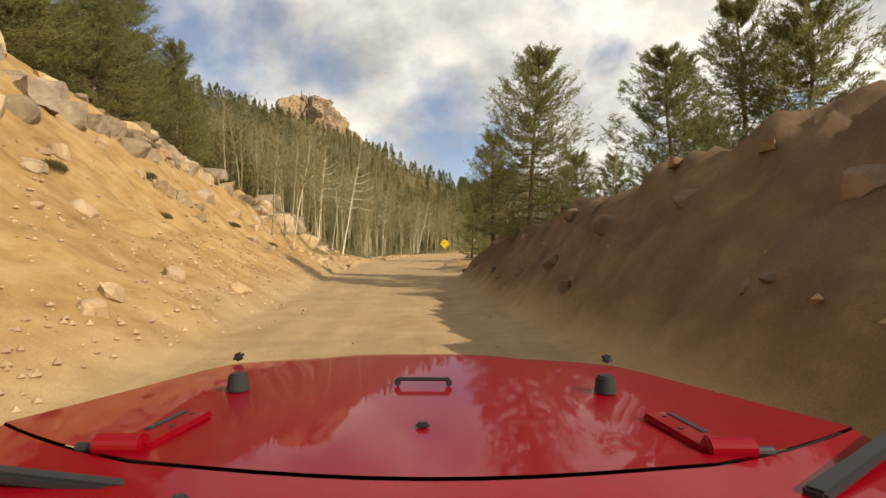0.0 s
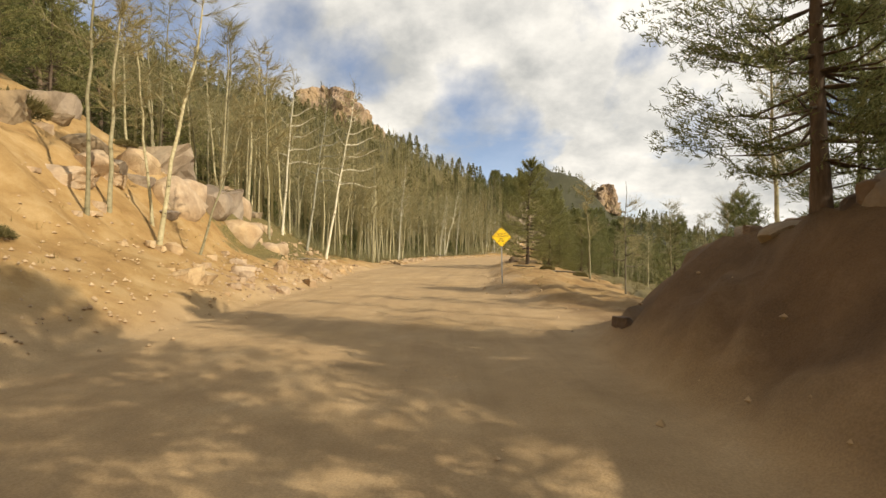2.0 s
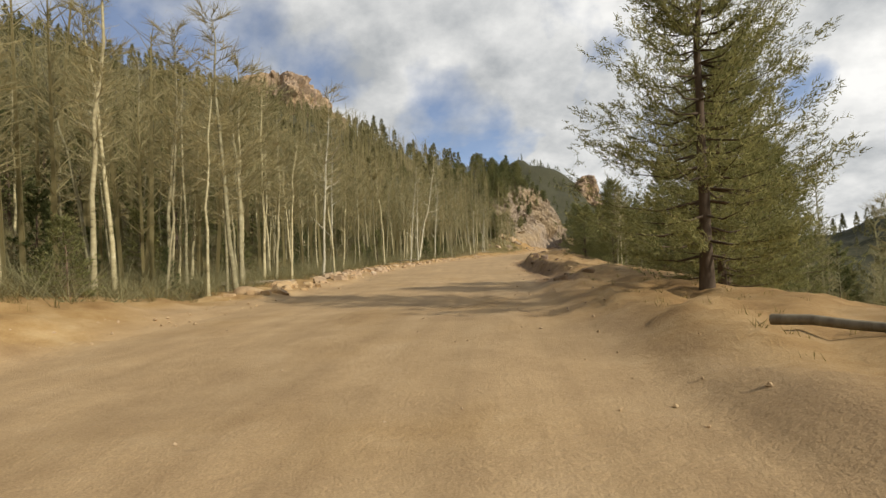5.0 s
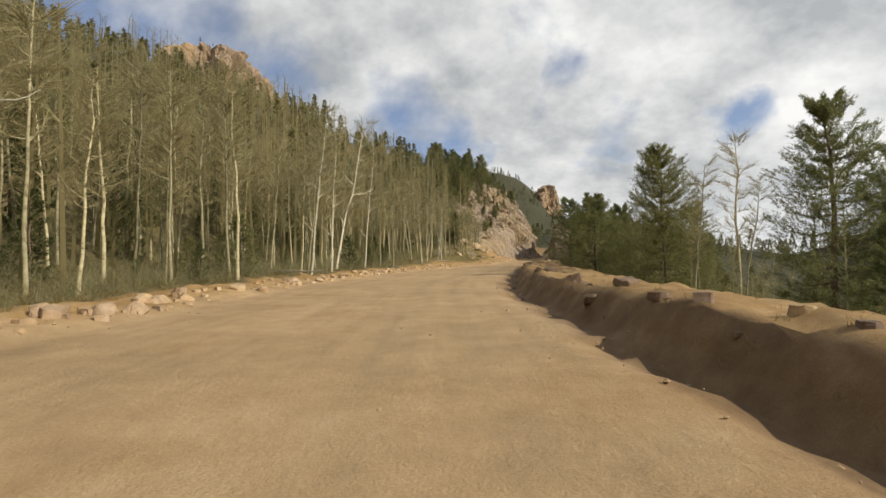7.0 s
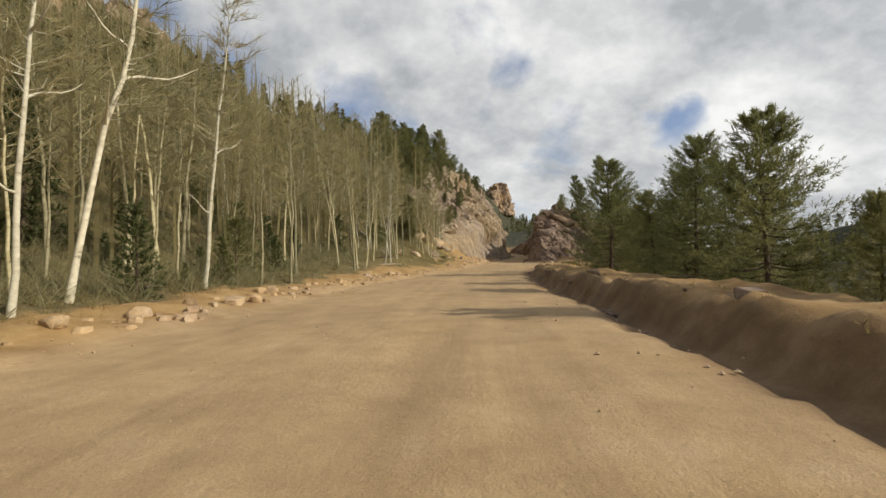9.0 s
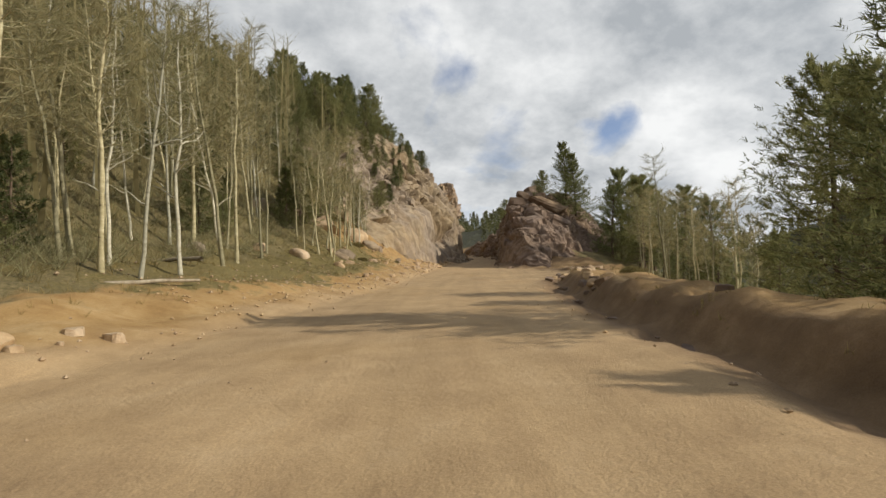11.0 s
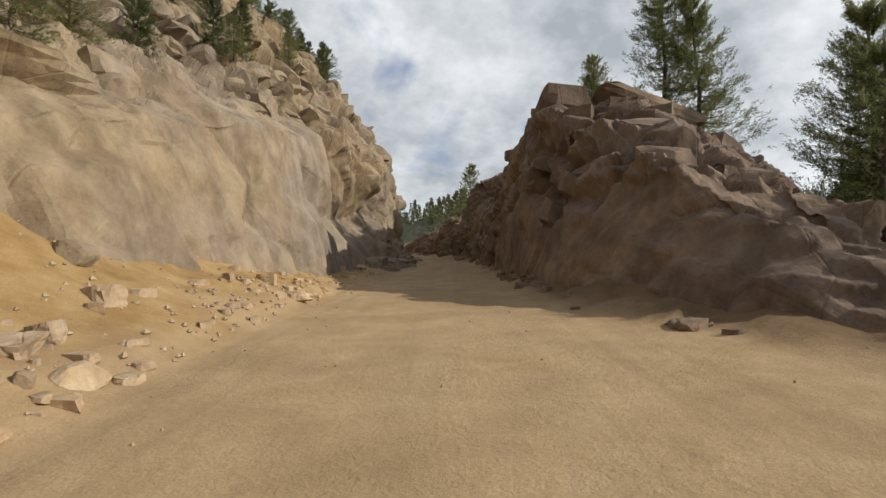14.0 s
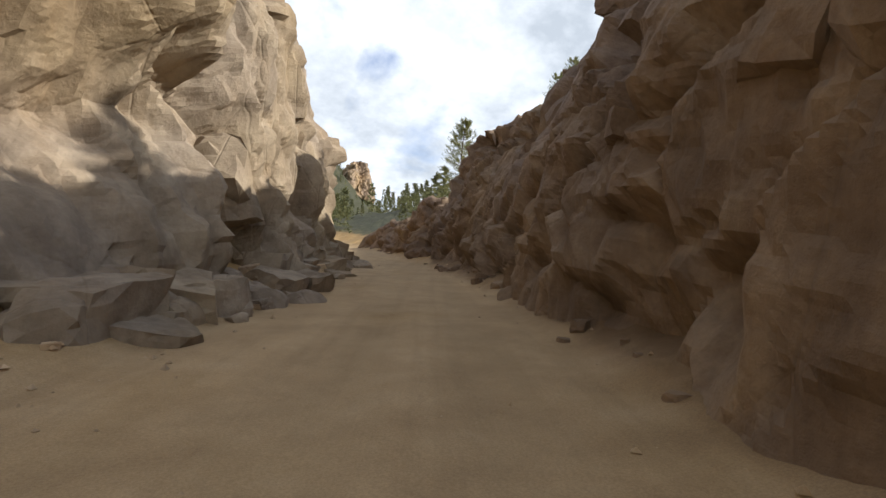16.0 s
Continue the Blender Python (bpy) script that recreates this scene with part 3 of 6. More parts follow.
def facets(u, v, size_u, size_v, seed, tilt, step, steep, room=0.42):
    """Jointed rock: flat tilted plates with five broken sides each, the foremost one showing."""
    tab = np.random.RandomState(seed).rand(64, 64, 16)
    a, b = u / size_u, v / size_v
    ai, bi = np.floor(a).astype(int), np.floor(b).astype(int)
    out = np.full(u.shape, -9.0)
    for i in (-1, 0, 1):
        for j in (-1, 0, 1):
            t = tab[(ai + i) % 64, (bi + j) % 64]
            da, db = a - (ai + i + 0.1 + 0.8 * t[..., 0]), b - (bi + j + 0.1 + 0.8 * t[..., 1])
            over = np.zeros(u.shape)
            for k in range(5):
                ang = 2 * np.pi * (k + 0.75 * t[..., 5 + k]) / 5
                over = np.maximum(over, da * np.cos(ang) + db * np.sin(ang) - room * (0.7 + 0.8 * t[..., 10 + k]))
            val = step * (t[..., 2] - 0.5) + tilt * ((t[..., 3] - 0.5) * da * size_u + (t[..., 4] - 0.5) * db * size_v)
            out = np.maximum(out, val - steep * min(size_u, size_v) * over)
    return out


def crag(name, s0, s1, profile, mat, ds=0.115, dv=0.125, side=1, seed=3, label="", slabs=(), plates=(5.5, 8.0, 0.7), joints=(1.5, 2.8, 0.5), columns=None, talus=None):
    """A rock face: a curve of (offset, height) swept along the road from s0 to s1 and broken along its joints."""
    s = np.arange(s0, s1, ds)
    prof = [profile(q) for q in s]
    length = max(sum(math.dist(a, b) for a, b in zip(p, p[1:])) for p in prof)
    m = int(length / dv)
    D, H, V = [], [], []
    for p in prof:
        p = np.array(p)
        ln = np.concatenate([[0], np.cumsum(np.hypot(*np.diff(p, axis=0).T))])
        q = np.linspace(0, ln[-1], m)
        V.append(q)
        D.append(np.interp(q, ln, p[:, 0]))
        H.append(np.interp(q, ln, p[:, 1]))
    D, H = np.array(D), np.array(H)
    ss = np.broadcast_to(s[:, None], D.shape)
    x, y = plan(ss, D)
    z = H + np.interp(ss, AK, AZ)
    P = np.stack([x, y, z], -1)
    n = np.cross(np.gradient(P, axis=0), np.gradient(P, axis=1))
    n /= np.linalg.norm(n, axis=-1, keepdims=True) + 1e-9
    n *= side
    v = np.array(V)
    w = ss + 0.18 * v + 0.5 * fbm(ss * 0.3, v * 0.3, 2, 4)
    q = v - 0.12 * ss + 0.4 * fbm(ss * 0.4, v * 0.4, 7, 4)
    # whole smooth slabs keep their large plates only
    broken = np.ones(D.shape)
    for fs, fv, rs, rv in slabs:
        broken *= 1 - 0.78 * np.exp(-(((ss - fs) / rs) ** 2 + ((v - fv) / rv) ** 2) ** 3)
    wild = np.clip(0.75 + 0.7 * fbm(ss * 0.12, v * 0.15, 10, 2), 0.3, 1.3) * broken
    r = facets(w, q, *plates[:2], seed, 0.16, plates[2], 1.2) * (0.5 + 0.5 * broken)
    r += facets(w, q, *joints[:2], seed + 1, 0.75, joints[2], 2.0) * wild
    if columns:   # upright pillars where the face breaks up
        r += facets(ss + 0.06 * v, q, 1.05, 3.4, seed + 5, 0.9, 0.55, 1.8) * np.clip((ss - columns) / 2, 0, 1) * np.clip((17 - v) / 4, 0, 1)
    r += facets(w, q, 0.62, 0.9, seed + 2, 0.8, 0.20, 1.6) * wild
    if talus:   # the foot lies under earth and small rubble
        r *= 1 - 0.8 * np.clip((talus[0] - ss) / 6, 0, 1) * np.clip((talus[1] - v) / 2, 0, 1)
    r -= np.percentile(r, 70)
    r += 0.03 * fbm(ss * 1.1, v * 1.1, 6, 3)
    ends = np.clip(np.minimum(ss - s0, s1 - ss) / 2.0, 0, 1)
    P = P + n * (r * ends)[..., None]
    P[:, 0, 2] = np.minimum(P[:, 0, 2], height(s, D[:, 0]) - 0.3)
    tri = grid_tris(len(s), m)
    me = mesh(name, P.reshape(-1, 3), tri if side > 0 else tri[:, ::-1], mat)
    return tagged(new(name, me), label, "rock face", kind="structure")


def lerp_profile(table):
    ks = sorted(table)
    arr = np.array([table[k] for k in ks], float)
    return lambda q: [(float(np.interp(q, ks, arr[:, i, 0])), float(np.interp(q, ks, arr[:, i, 1]))) for i in range(arr.shape[1])]


left_face = lerp_profile({
    206: [(-9, -0.6), (-11.0, 2.6), (-12.5, 3.4), (-16, 6.0), (-20, 9.0), (-28, 13)],
    213: [(-6.4, -0.5), (-8.4, 4.4), (-10.0, 5.4), (-14, 8.5), (-19, 12.5), (-29, 18)],
    222: [(-5.4, -0.5), (-7.4, 6.2), (-9.2, 7.2), (-13.5, 11.5), (-18.5, 17), (-30, 23)],
    233: [(-5.2, -0.5), (-7.0, 8.0), (-8.6, 9.0), (-13, 14.5), (-18, 20), (-30, 26)],
    245: [(-4.4, -0.5), (-5.4, 8.8), (-7.0, 11), (-12, 17), (-17, 22), (-30, 27)],
    254: [(-5.0, -0.5), (-6.2, 9.0), (-7.8, 12), (-11.5, 18), (-16, 22), (-30, 27)],
    260: [(-6.8, -0.5), (-8.4, 8.6), (-10, 11.5), (-13, 17), (-17, 21), (-30, 26)],
    266: [(-8.8, -0.5), (-10.6, 7.5), (-12, 10), (-15.5, 15), (-20, 19), (-30, 24)],
    274: [(-12, -0.5), (-14, 5.0), (-16, 7), (-20, 11), (-25, 15), (-34, 19)],
})
crag("cliff_left", 205, 276, left_face, CLIFF, side=1, seed=11, label="tall tan granite road cut of broken slabs", slabs=[(220, 4.5, 12, 4.6), (232, 4.5, 6.5, 5.0)], joints=(1.5, 3.0, 0.6), columns=237)
right_face = lerp_profile({
    209: [(6.8, -1.2), (7.3, -0.9), (7.9, -0.8), (8.4, -0.9), (9.2, -1.2), (10.5, -2)],
    213: [(5.2, -0.8), (6.0, 0.9), (7.2, 1.6), (8.6, 1.5), (10, 0.5), (12, -1.5)],
    218: [(3.4, -0.5), (4.4, 1.8), (5.8, 3.9), (7.6, 4.3), (10, 3.0), (14, -1.5)],
    224: [(2.8, -0.5), (3.8, 3.2), (4.8, 6.4), (7.8, 7.0), (11.8, 4.6), (17, -1.5)],
    228: [(2.7, -0.5), (3.6, 4.2), (4.4, 7.6), (8.6, 8.2), (12.7, 5.6), (20, -2)],
    236: [(2.6, -0.5), (3.4, 4.4), (4.5, 7.6), (7.5, 10.2), (13, 9.5), (26, -2)],
    248: [(2.1, -0.5), (3.3, 4.2), (4.9, 7.3), (7.4, 10.2), (13, 11.5), (26, -2)],
    258: [(0.9, -0.5), (2.6, 4.2), (4.9, 8.1), (6.6, 9.3), (13, 10), (26, -2)],
    264.5: [(0.0, -0.5), (1.5, 4.4), (3.4, 9.0), (7.0, 9.6), (13, 9), (26, -2)],
    267.5: [(-0.7, -0.5), (0.5, 2.8), (1.6, 4.8), (6.0, 5.6), (13, 7), (26, -2)],
    274: [(-2.2, -0.5), (-1.3, 2.8), (-0.1, 4.9), (5.0, 5.5), (12, 6), (26, -2)],
    288: [(-5.4, -0.5), (-4.2, 2.0), (-2.4, 3.6), (4.0, 5.0), (11, 5), (26, -2)],
    300: [(-10, -0.5), (-8.8, 1.6), (-6.8, 2.8), (0.0, 3.8), (10, 4.0), (26, -2)],
})
crag("cliff_right", 209, 300, right_face, SHADED_BROWN_ROCK, side=-1, seed=23, label="brown granite knoll cut through by the road", talus=(236, 4.5), plates=(3.6, 3.8, 0.7), joints=(1.5, 1.3, 0.30))


def rocky_peak(cx, cy, base, top, radius, seed):
    """The bare granite dome on the skyline."""
    n, m = 150, 80
    az = np.linspace(0, 2 * np.pi, n)[:, None] + np.zeros((1, m))
    u = np.linspace(0, 1, m)[None, :] + np.zeros((n, 1))
    r = radius * (1 - u) ** 0.8 * (1 + 0.22 * np.sin(2 * az + 1.0) + 0.12 * np.sin(5 * az))
    z = base + (top - base) * (1 - (1 - u) ** 1.7)
    arc, up = az * radius, u * (top - base) * 1.4
    arc[-1] = 0
    k = cells(arc, up, 11, 13, seed, 0.5, 7, 24) + cells(arc, up, 4.5, 6, seed + 1, 0.5, 2.6, 20) + cells(arc, up, 1.9, 2.4, seed + 2, 0.5, 1.3, 20)
    k[-1] = k[0]
    fade = np.clip((1 - u) * 5, 0, 1)
    r = r + k * fade
    P = np.stack([cx + np.cos(az) * r, cy + np.sin(az) * r, z + 0.5 * k * fade], -1)
    return tagged(new("rocky_peak", mesh("rocky_peak", P.reshape(-1, 3), grid_tris(n, m)[:, ::-1], PEAK_ROCK)), "bare tan granite dome on the skyline", "rock face", kind="structure")


rocky_peak(-85, 326, 58, 98, 27.5, 31)
rocky_peak(197, 800, 62, 106, 19, 35)

# ---- plants ----


def tube(pts, radii, sides=6):
    """Triangles of a tapered tube along points."""
    pts, radii = np.asarray(pts, float), np.asarray(radii, float)
    t = np.gradient(pts, axis=0)
    t /= np.linalg.norm(t, axis=1, keepdims=True) + 1e-9
    ref = np.where(np.abs(t[:, 2:3]) > 0.9, [[1.0, 0, 0]], [[0, 0, 1.0]])
    a = np.cross(t, ref)
    a /= np.linalg.norm(a, axis=1, keepdims=True) + 1e-9
    b = np.cross(t, a)
    ang = np.arange(sides) * 2 * np.pi / sides
    v = pts[:, None] + radii[:, None, None] * (np.cos(ang)[None, :, None] * a[:, None] + np.sin(ang)[None, :, None] * b[:, None])
    n = len(pts)
    f = []
    for i in range(n - 1):
        for j in range(sides):
            p, q = i * sides + j, i * sides + (j + 1) % sides
            f += [(p, q, q + sides), (p, q + sides, p + sides)]
    return v.reshape(-1, 3), np.array(f)


class Soup:
    """Gathers triangles."""

    def __init__(self):
        self.v, self.f, self.n = [], [], 0

    def add(self, v, f):
        self.v.append(np.asarray(v, float))
        self.f.append(np.asarray(f, int) + self.n)
        self.n += len(v)

    def blades(self, base, way, length, width, rs):
        """A thin three-cornered blade at each base, along way."""
        base, way = np.asarray(base), np.asarray(way)
        way = way / (np.linalg.norm(way, axis=1, keepdims=True) + 1e-9)
        side = np.cross(way, rs.normal(size=way.shape))
        side /= np.linalg.norm(side, axis=1, keepdims=True) + 1e-9
        k = len(base)
        length = np.broadcast_to(length, (k,))[:, None]
        width = np.broadcast_to(width, (k,))[:, None]
        v = np.stack([base - side * width * 0.5, base + side * width * 0.5, base + way * length], 1).reshape(-1, 3)
        self.add(v, np.arange(3 * k).reshape(-1, 3))

    def mesh(self, name, mat, smooth=False):
        return mesh(name, np.concatenate(self.v), np.concatenate(self.f), mat, smooth)


def pine_meshes(seed, tall, spread, first, whorls, limbs, tufts, needles, mat, droop=0.1, taper=1.0, bare=0.25, blade=0.17, fine=1.0):
    """Trunk and crown of a conifer: limbs in whorls, each with tufts of needles at its outer part."""
    rs = np.random.RandomState(seed)
    wood, leaf = Soup(), Soup()
    z = np.linspace(0, tall, 9)
    lean = np.cumsum(rs.normal(0, 0.012 * tall, (9, 2)), axis=0) * np.linspace(0, 1, 9)[:, None]
    pts = np.column_stack([lean, z])
    wood.add(*tube(pts, np.interp(z / tall, [0, 0.05, 1], [0.021 * tall, 0.016 * tall, 0.003 * tall]), 8))
    B, W, Ln = [], [], []
    for i in range(whorls):
        k = first + (1 - first) * (i + rs.uniform(-0.3, 0.3)) / whorls
        k = min(max(k, first), 0.985)
        h = k * tall
        c = np.array([np.interp(h, z, pts[:, 0]), np.interp(h, z, pts[:, 1]), h])
        u = (k - first) / (1 - first)
        reach = spread * (1 - u) ** taper * (0.45 + 0.55 * min(1, (u + 0.12) * 4)) + 0.32
        for j in range(limbs):
            if rs.rand() < 0.12:
                continue
            az = rs.uniform(0, 2 * np.pi)
            ln = reach * rs.uniform(0.6, 1.15)
            q = np.linspace(0, 1, 4)
            up = -droop * ln + (0.55 * u + 0.18) * ln
            lp = c + np.column_stack([np.cos(az) * ln * q, np.sin(az) * ln * q, up * q**2.2 * 1.3 - droop * ln * np.sin(q * np.pi) * 0.8])
            wood.add(*tube(lp, [0.012 * tall * 0.4 * (1 - u * 0.6), 0.01 * tall * 0.25, 0.008, 0.004], 3))
            for t in range(tufts):
                w = 1 - (1 - bare) * rs.rand() ** 1.6 if t else 1.0
                p = np.array([np.interp(w, q, lp[:, e]) for e in range(3)]) + rs.normal(0, 0.10 * ln * (0.3 + 0.7 * w), 3) * [1, 1, 0.5]
                out = np.array([np.cos(az), np.sin(az), 0.55 + 0.5 * u]) + rs.normal(0, 0.35, 3)
                d = out + rs.normal(0, 0.75, (needles, 3))
                sprig = out / np.linalg.norm(out) * (0.022 * tall + 0.16)
                B.append(p + (rs.rand(needles, 1) - 0.35) * sprig + rs.normal(0, 0.03, (needles, 3)))
                W.append(d)
                Ln.append(rs.uniform(0.6, 1.2, needles))
    B, W, Ln = np.concatenate(B), np.concatenate(W), np.concatenate(Ln)
    size = (0.165 + 0.008 * tall) * (1.0 if blade < 0.25 else 1.35) * fine
    leaf.blades(B, W, Ln * size, Ln * size * blade, rs)
    return wood.mesh("trunk", PINEBARK, True), leaf.mesh("crown", mat)


def aspen_meshes(seed, tall, twigs, arms=(), bark=None):
    """Trunk and bare branches of an aspen."""
    rs = np.random.RandomState(seed)
    wood, fine = Soup(), Soup()
    z = np.linspace(0, tall, 11)
    lean = np.cumsum(rs.normal(0, 0.010 * tall, (11, 2)), axis=0) * np.linspace(0.2, 1, 11)[:, None]
    lean -= lean[0]
    pts = np.column_stack([lean, z])
    r0 = 0.0088 * tall * rs.uniform(0.8, 1.15)
    wood.add(*tube(pts, np.interp(z / tall, [0, 0.04, 0.7, 1], [r0 * 1.25, r0, r0 * 0.5, 0.012]), 7))
    B, W, Ln = [], [], []
    n = twigs
    for i in range(n):
        k = rs.uniform(0.32, 0.99) ** 0.8
        h = k * tall
        c = np.array([np.interp(h, z, pts[:, 0]), np.interp(h, z, pts[:, 1]), h])
        az = rs.uniform(0, 2 * np.pi)
        ln = tall * rs.uniform(0.06, 0.17) * (1.25 - 0.75 * k)
        q = np.linspace(0, 1, 4)
        rise = rs.uniform(0.2, 0.9)
        lp = c + np.column_stack([np.cos(az) * ln * q, np.sin(az) * ln * q, rise * ln * q**1.4]) + np.vstack([np.zeros(3), rs.normal(0, 0.04 * ln, (3, 3))])
        wood.add(*tube(lp, [0.016 + 0.05 * r0, 0.014, 0.010, 0.006], 3))
        for t in range(24):
            w = rs.uniform(0.2, 1)
            p = np.array([np.interp(w, q, lp[:, e]) for e in range(3)])
            B.append(p)
            W.append([np.cos(az) + rs.normal(0, 0.6), np.sin(az) + rs.normal(0, 0.6), 0.7 + rs.normal(0, 0.4)])
            Ln.append(rs.uniform(0.3, 1.0))
    for h, az, ln, rise in arms:
        c = np.array([np.interp(h, z, pts[:, 0]), np.interp(h, z, pts[:, 1]), h])
        q = np.linspace(0, 1, 6)
        lp = c + np.column_stack([np.cos(az) * ln * q, np.sin(az) * ln * q, rise * ln * q**1.25 + 0.05 * ln * np.sin(q * 7 + h)])
        wood.add(*tube(lp, np.linspace(0.05, 0.012, 6), 5))
        for t in range(10):
            w = rs.uniform(0.4, 1)
            B.append([np.interp(w, q, lp[:, e]) for e in range(3)])
            W.append([np.cos(az) + rs.normal(0, 0.7), np.sin(az) + rs.normal(0, 0.7), rs.normal(0.1, 0.5)])
            Ln.append(rs.uniform(0.3, 0.9))
    Ln = np.array(Ln)
    fine.blades(np.array(B), np.array(W), Ln, 0.024, rs)
    return wood.mesh("trunk", bark or ASPENBARK, True), fine.mesh("twig_spray", TWIGS)


def tree(name, meshes, label, category):
    root = tagged(new(name), label, category)
    for me in meshes:
        o = new(me.name, me)
        o.parent = root
        if me.name != "trunk":
            o["kind"] = "stuff"
    return root


def pine_kinds():
    kinds = []
    near = ((11, 3.8, 0.10, 26, 6, 17, 11), (9, 3.6, 0.05, 24, 8, 19, 11), (12, 3.2, 0.20, 25, 6, 16, 11), (8, 2.9, 0.04, 22, 7, 15, 11))
    for far in (False, True):
        for i, (tall, spread, first, wh, lb, tf, nd) in enumerate(near):
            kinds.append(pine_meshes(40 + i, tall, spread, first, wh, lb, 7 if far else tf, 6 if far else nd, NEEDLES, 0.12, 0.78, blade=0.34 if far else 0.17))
        for i, (tall, spread) in enumerate(((10, 2.0), (7, 1.7))):
            kinds.append(pine_meshes(60 + i, tall, spread, 0.04, 24, 5 if far else 6, 7 if far else 12, 6 if far else 13, FIR, 0.30, 1.0, blade=0.34 if far else 0.17))
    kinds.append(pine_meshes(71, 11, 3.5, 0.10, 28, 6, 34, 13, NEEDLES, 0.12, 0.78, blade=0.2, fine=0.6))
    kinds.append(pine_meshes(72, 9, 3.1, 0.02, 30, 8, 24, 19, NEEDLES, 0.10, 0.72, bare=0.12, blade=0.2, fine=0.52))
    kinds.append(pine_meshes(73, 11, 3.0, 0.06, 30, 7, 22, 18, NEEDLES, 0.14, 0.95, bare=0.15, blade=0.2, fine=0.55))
    return kinds


PINES = pine_kinds()
PINE_TALL = [11, 9, 12, 8, 10, 7] * 2 + [11, 9, 11]
ASPENS = [aspen_meshes(80 + i, t, n) for i, (t, n) in enumerate(((12, 46), (10, 40), (13, 50), (8.5, 36), (11, 32)))]
ASPEN_TALL = [12, 10, 13, 8.5, 11]
FOREST = random.Random(5)
PINE_ROOTS, ASPEN_ROOTS = {}, {}


def put_pine(s, d, kind, tall, label="", group="pines along the road", sink=0.15, far=False):
    kind = kind + 6 if far else kind
    p = spot(s, d, -sink)
    k = tall / PINE_TALL[kind]
    text = label or ("dark green pine with open tufted limbs", "bushy olive-green pine beside the dirt road", "tall thin pine with a bare lower trunk", "young bushy pine, green to the ground", "slender dark green spruce on the hillside", "small dark spruce among aspen trunks")[kind % 6]
    m = pose(p.x, p.y, p.z, FOREST.uniform(-2, 2), FOREST.uniform(-2, 2), FOREST.uniform(0, 360)) @ Matrix.Scale(k, 4)
    if kind not in PINE_ROOTS:
        root = tree("spruce_tree" if kind % 6 > 3 else "pine_tree", PINES[kind], text, "pine tree")
        PINE_ROOTS[kind] = root
        root.matrix_basis = m
    else:
        root = copy_thing(PINE_ROOTS[kind], m)
        root.matrix_basis = m
    return tagged(root, text, "pine tree", group)


def put_aspen(s, d, kind, tall, lean=(0, 0), label="", rz=None):
    p = spot(s, d, -0.15)
    k = tall / ASPEN_TALL[kind]
    m = pose(p.x, p.y, p.z, lean[0], lean[1], FOREST.uniform(0, 360) if rz is None else rz) @ Matrix.Scale(k, 4)
    text = label or "bare aspen with a pale slender trunk and thin twigs"
    if kind not in ASPEN_ROOTS:
        root = tree("aspen_tree", ASPENS[kind], text, "aspen tree")
        ASPEN_ROOTS[kind] = root
    else:
        root = copy_thing(ASPEN_ROOTS[kind], m)
    root.matrix_basis = m
    return tagged(root, text, "aspen tree", "bare aspens beside the road")


def scatter(n, s0, s1, d0, d1, gap, rnd, taken):
    out = []
    for _ in range(n * 12):
        if len(out) >= n:
            break
        s, d = rnd.uniform(s0, s1), rnd.uniform(d0, d1)
        if all((s - a) ** 2 + (d - b) ** 2 > gap * gap for a, b in taken):
            taken.append((s, d))
            out.append((s, d))
    return out


def stand(spots, sink=0.2):
    """World places of many spots at once."""
    q = np.array(spots, float)
    x, y = plan(q[:, 0], q[:, 1])
    return np.stack([x, y, height(q[:, 0], q[:, 1]) - sink], 1)


def far_woods(name, spots, tall, mat, seed, label, at=None):
    """Woods too far off to count: many small conifers in one mesh."""
    rs = np.random.RandomState(seed)
    wood = Soup()
    for p, t in zip(stand(spots) if at is None else at, tall):
        n = int(95 + 7 * t)
        u = rs.rand(n) ** 0.75
        az = rs.uniform(0, 2 * np.pi, n)
        wide = t * rs.uniform(0.17, 0.25)
        r = wide * (1 - u) ** 0.8 * rs.uniform(0.45, 1.0, n) + 0.1
        c = p + np.column_stack([np.cos(az) * r, np.sin(az) * r, t * (0.08 + 0.92 * u)])
        w = np.column_stack([np.cos(az), np.sin(az), np.full(n, 0.45)]) + rs.normal(0, 0.5, (n, 3))
        wood.blades(c - w * 0.2, w, t * rs.uniform(0.06, 0.12, n), t * rs.uniform(0.04, 0.07, n), rs)
    return tagged(new(name, wood.mesh(name, mat)), label, "woods", kind="stuff")


def far_aspens(name, spots, tall, seed, label):
    rs = np.random.RandomState(seed)
    soup = Soup()
    for p, t in zip(stand(spots), tall):
        lean = rs.normal(0, 0.04, 2) * t
        soup.add(*tube([p, p + [lean[0] * 0.5, lean[1] * 0.5, t * 0.5], p + [lean[0], lean[1], t]], [0.011 * t, 0.008 * t, 0.003 * t], 3))
        n = 56
        u = rs.uniform(0.3, 1, n)
        az = rs.uniform(0, 2 * np.pi, n)
        c = p + np.column_stack([lean[0] * u, lean[1] * u, t * u])
        soup.blades(c, np.column_stack([np.cos(az), np.sin(az), rs.uniform(0.5, 1.3, n)]), t * rs.uniform(0.08, 0.2, n), 0.05, rs)
    return tagged(new(name, soup.mesh(name, TWIGS)), label, "woods", kind="stuff")



# ---- trees along the road ----
TAKEN = []
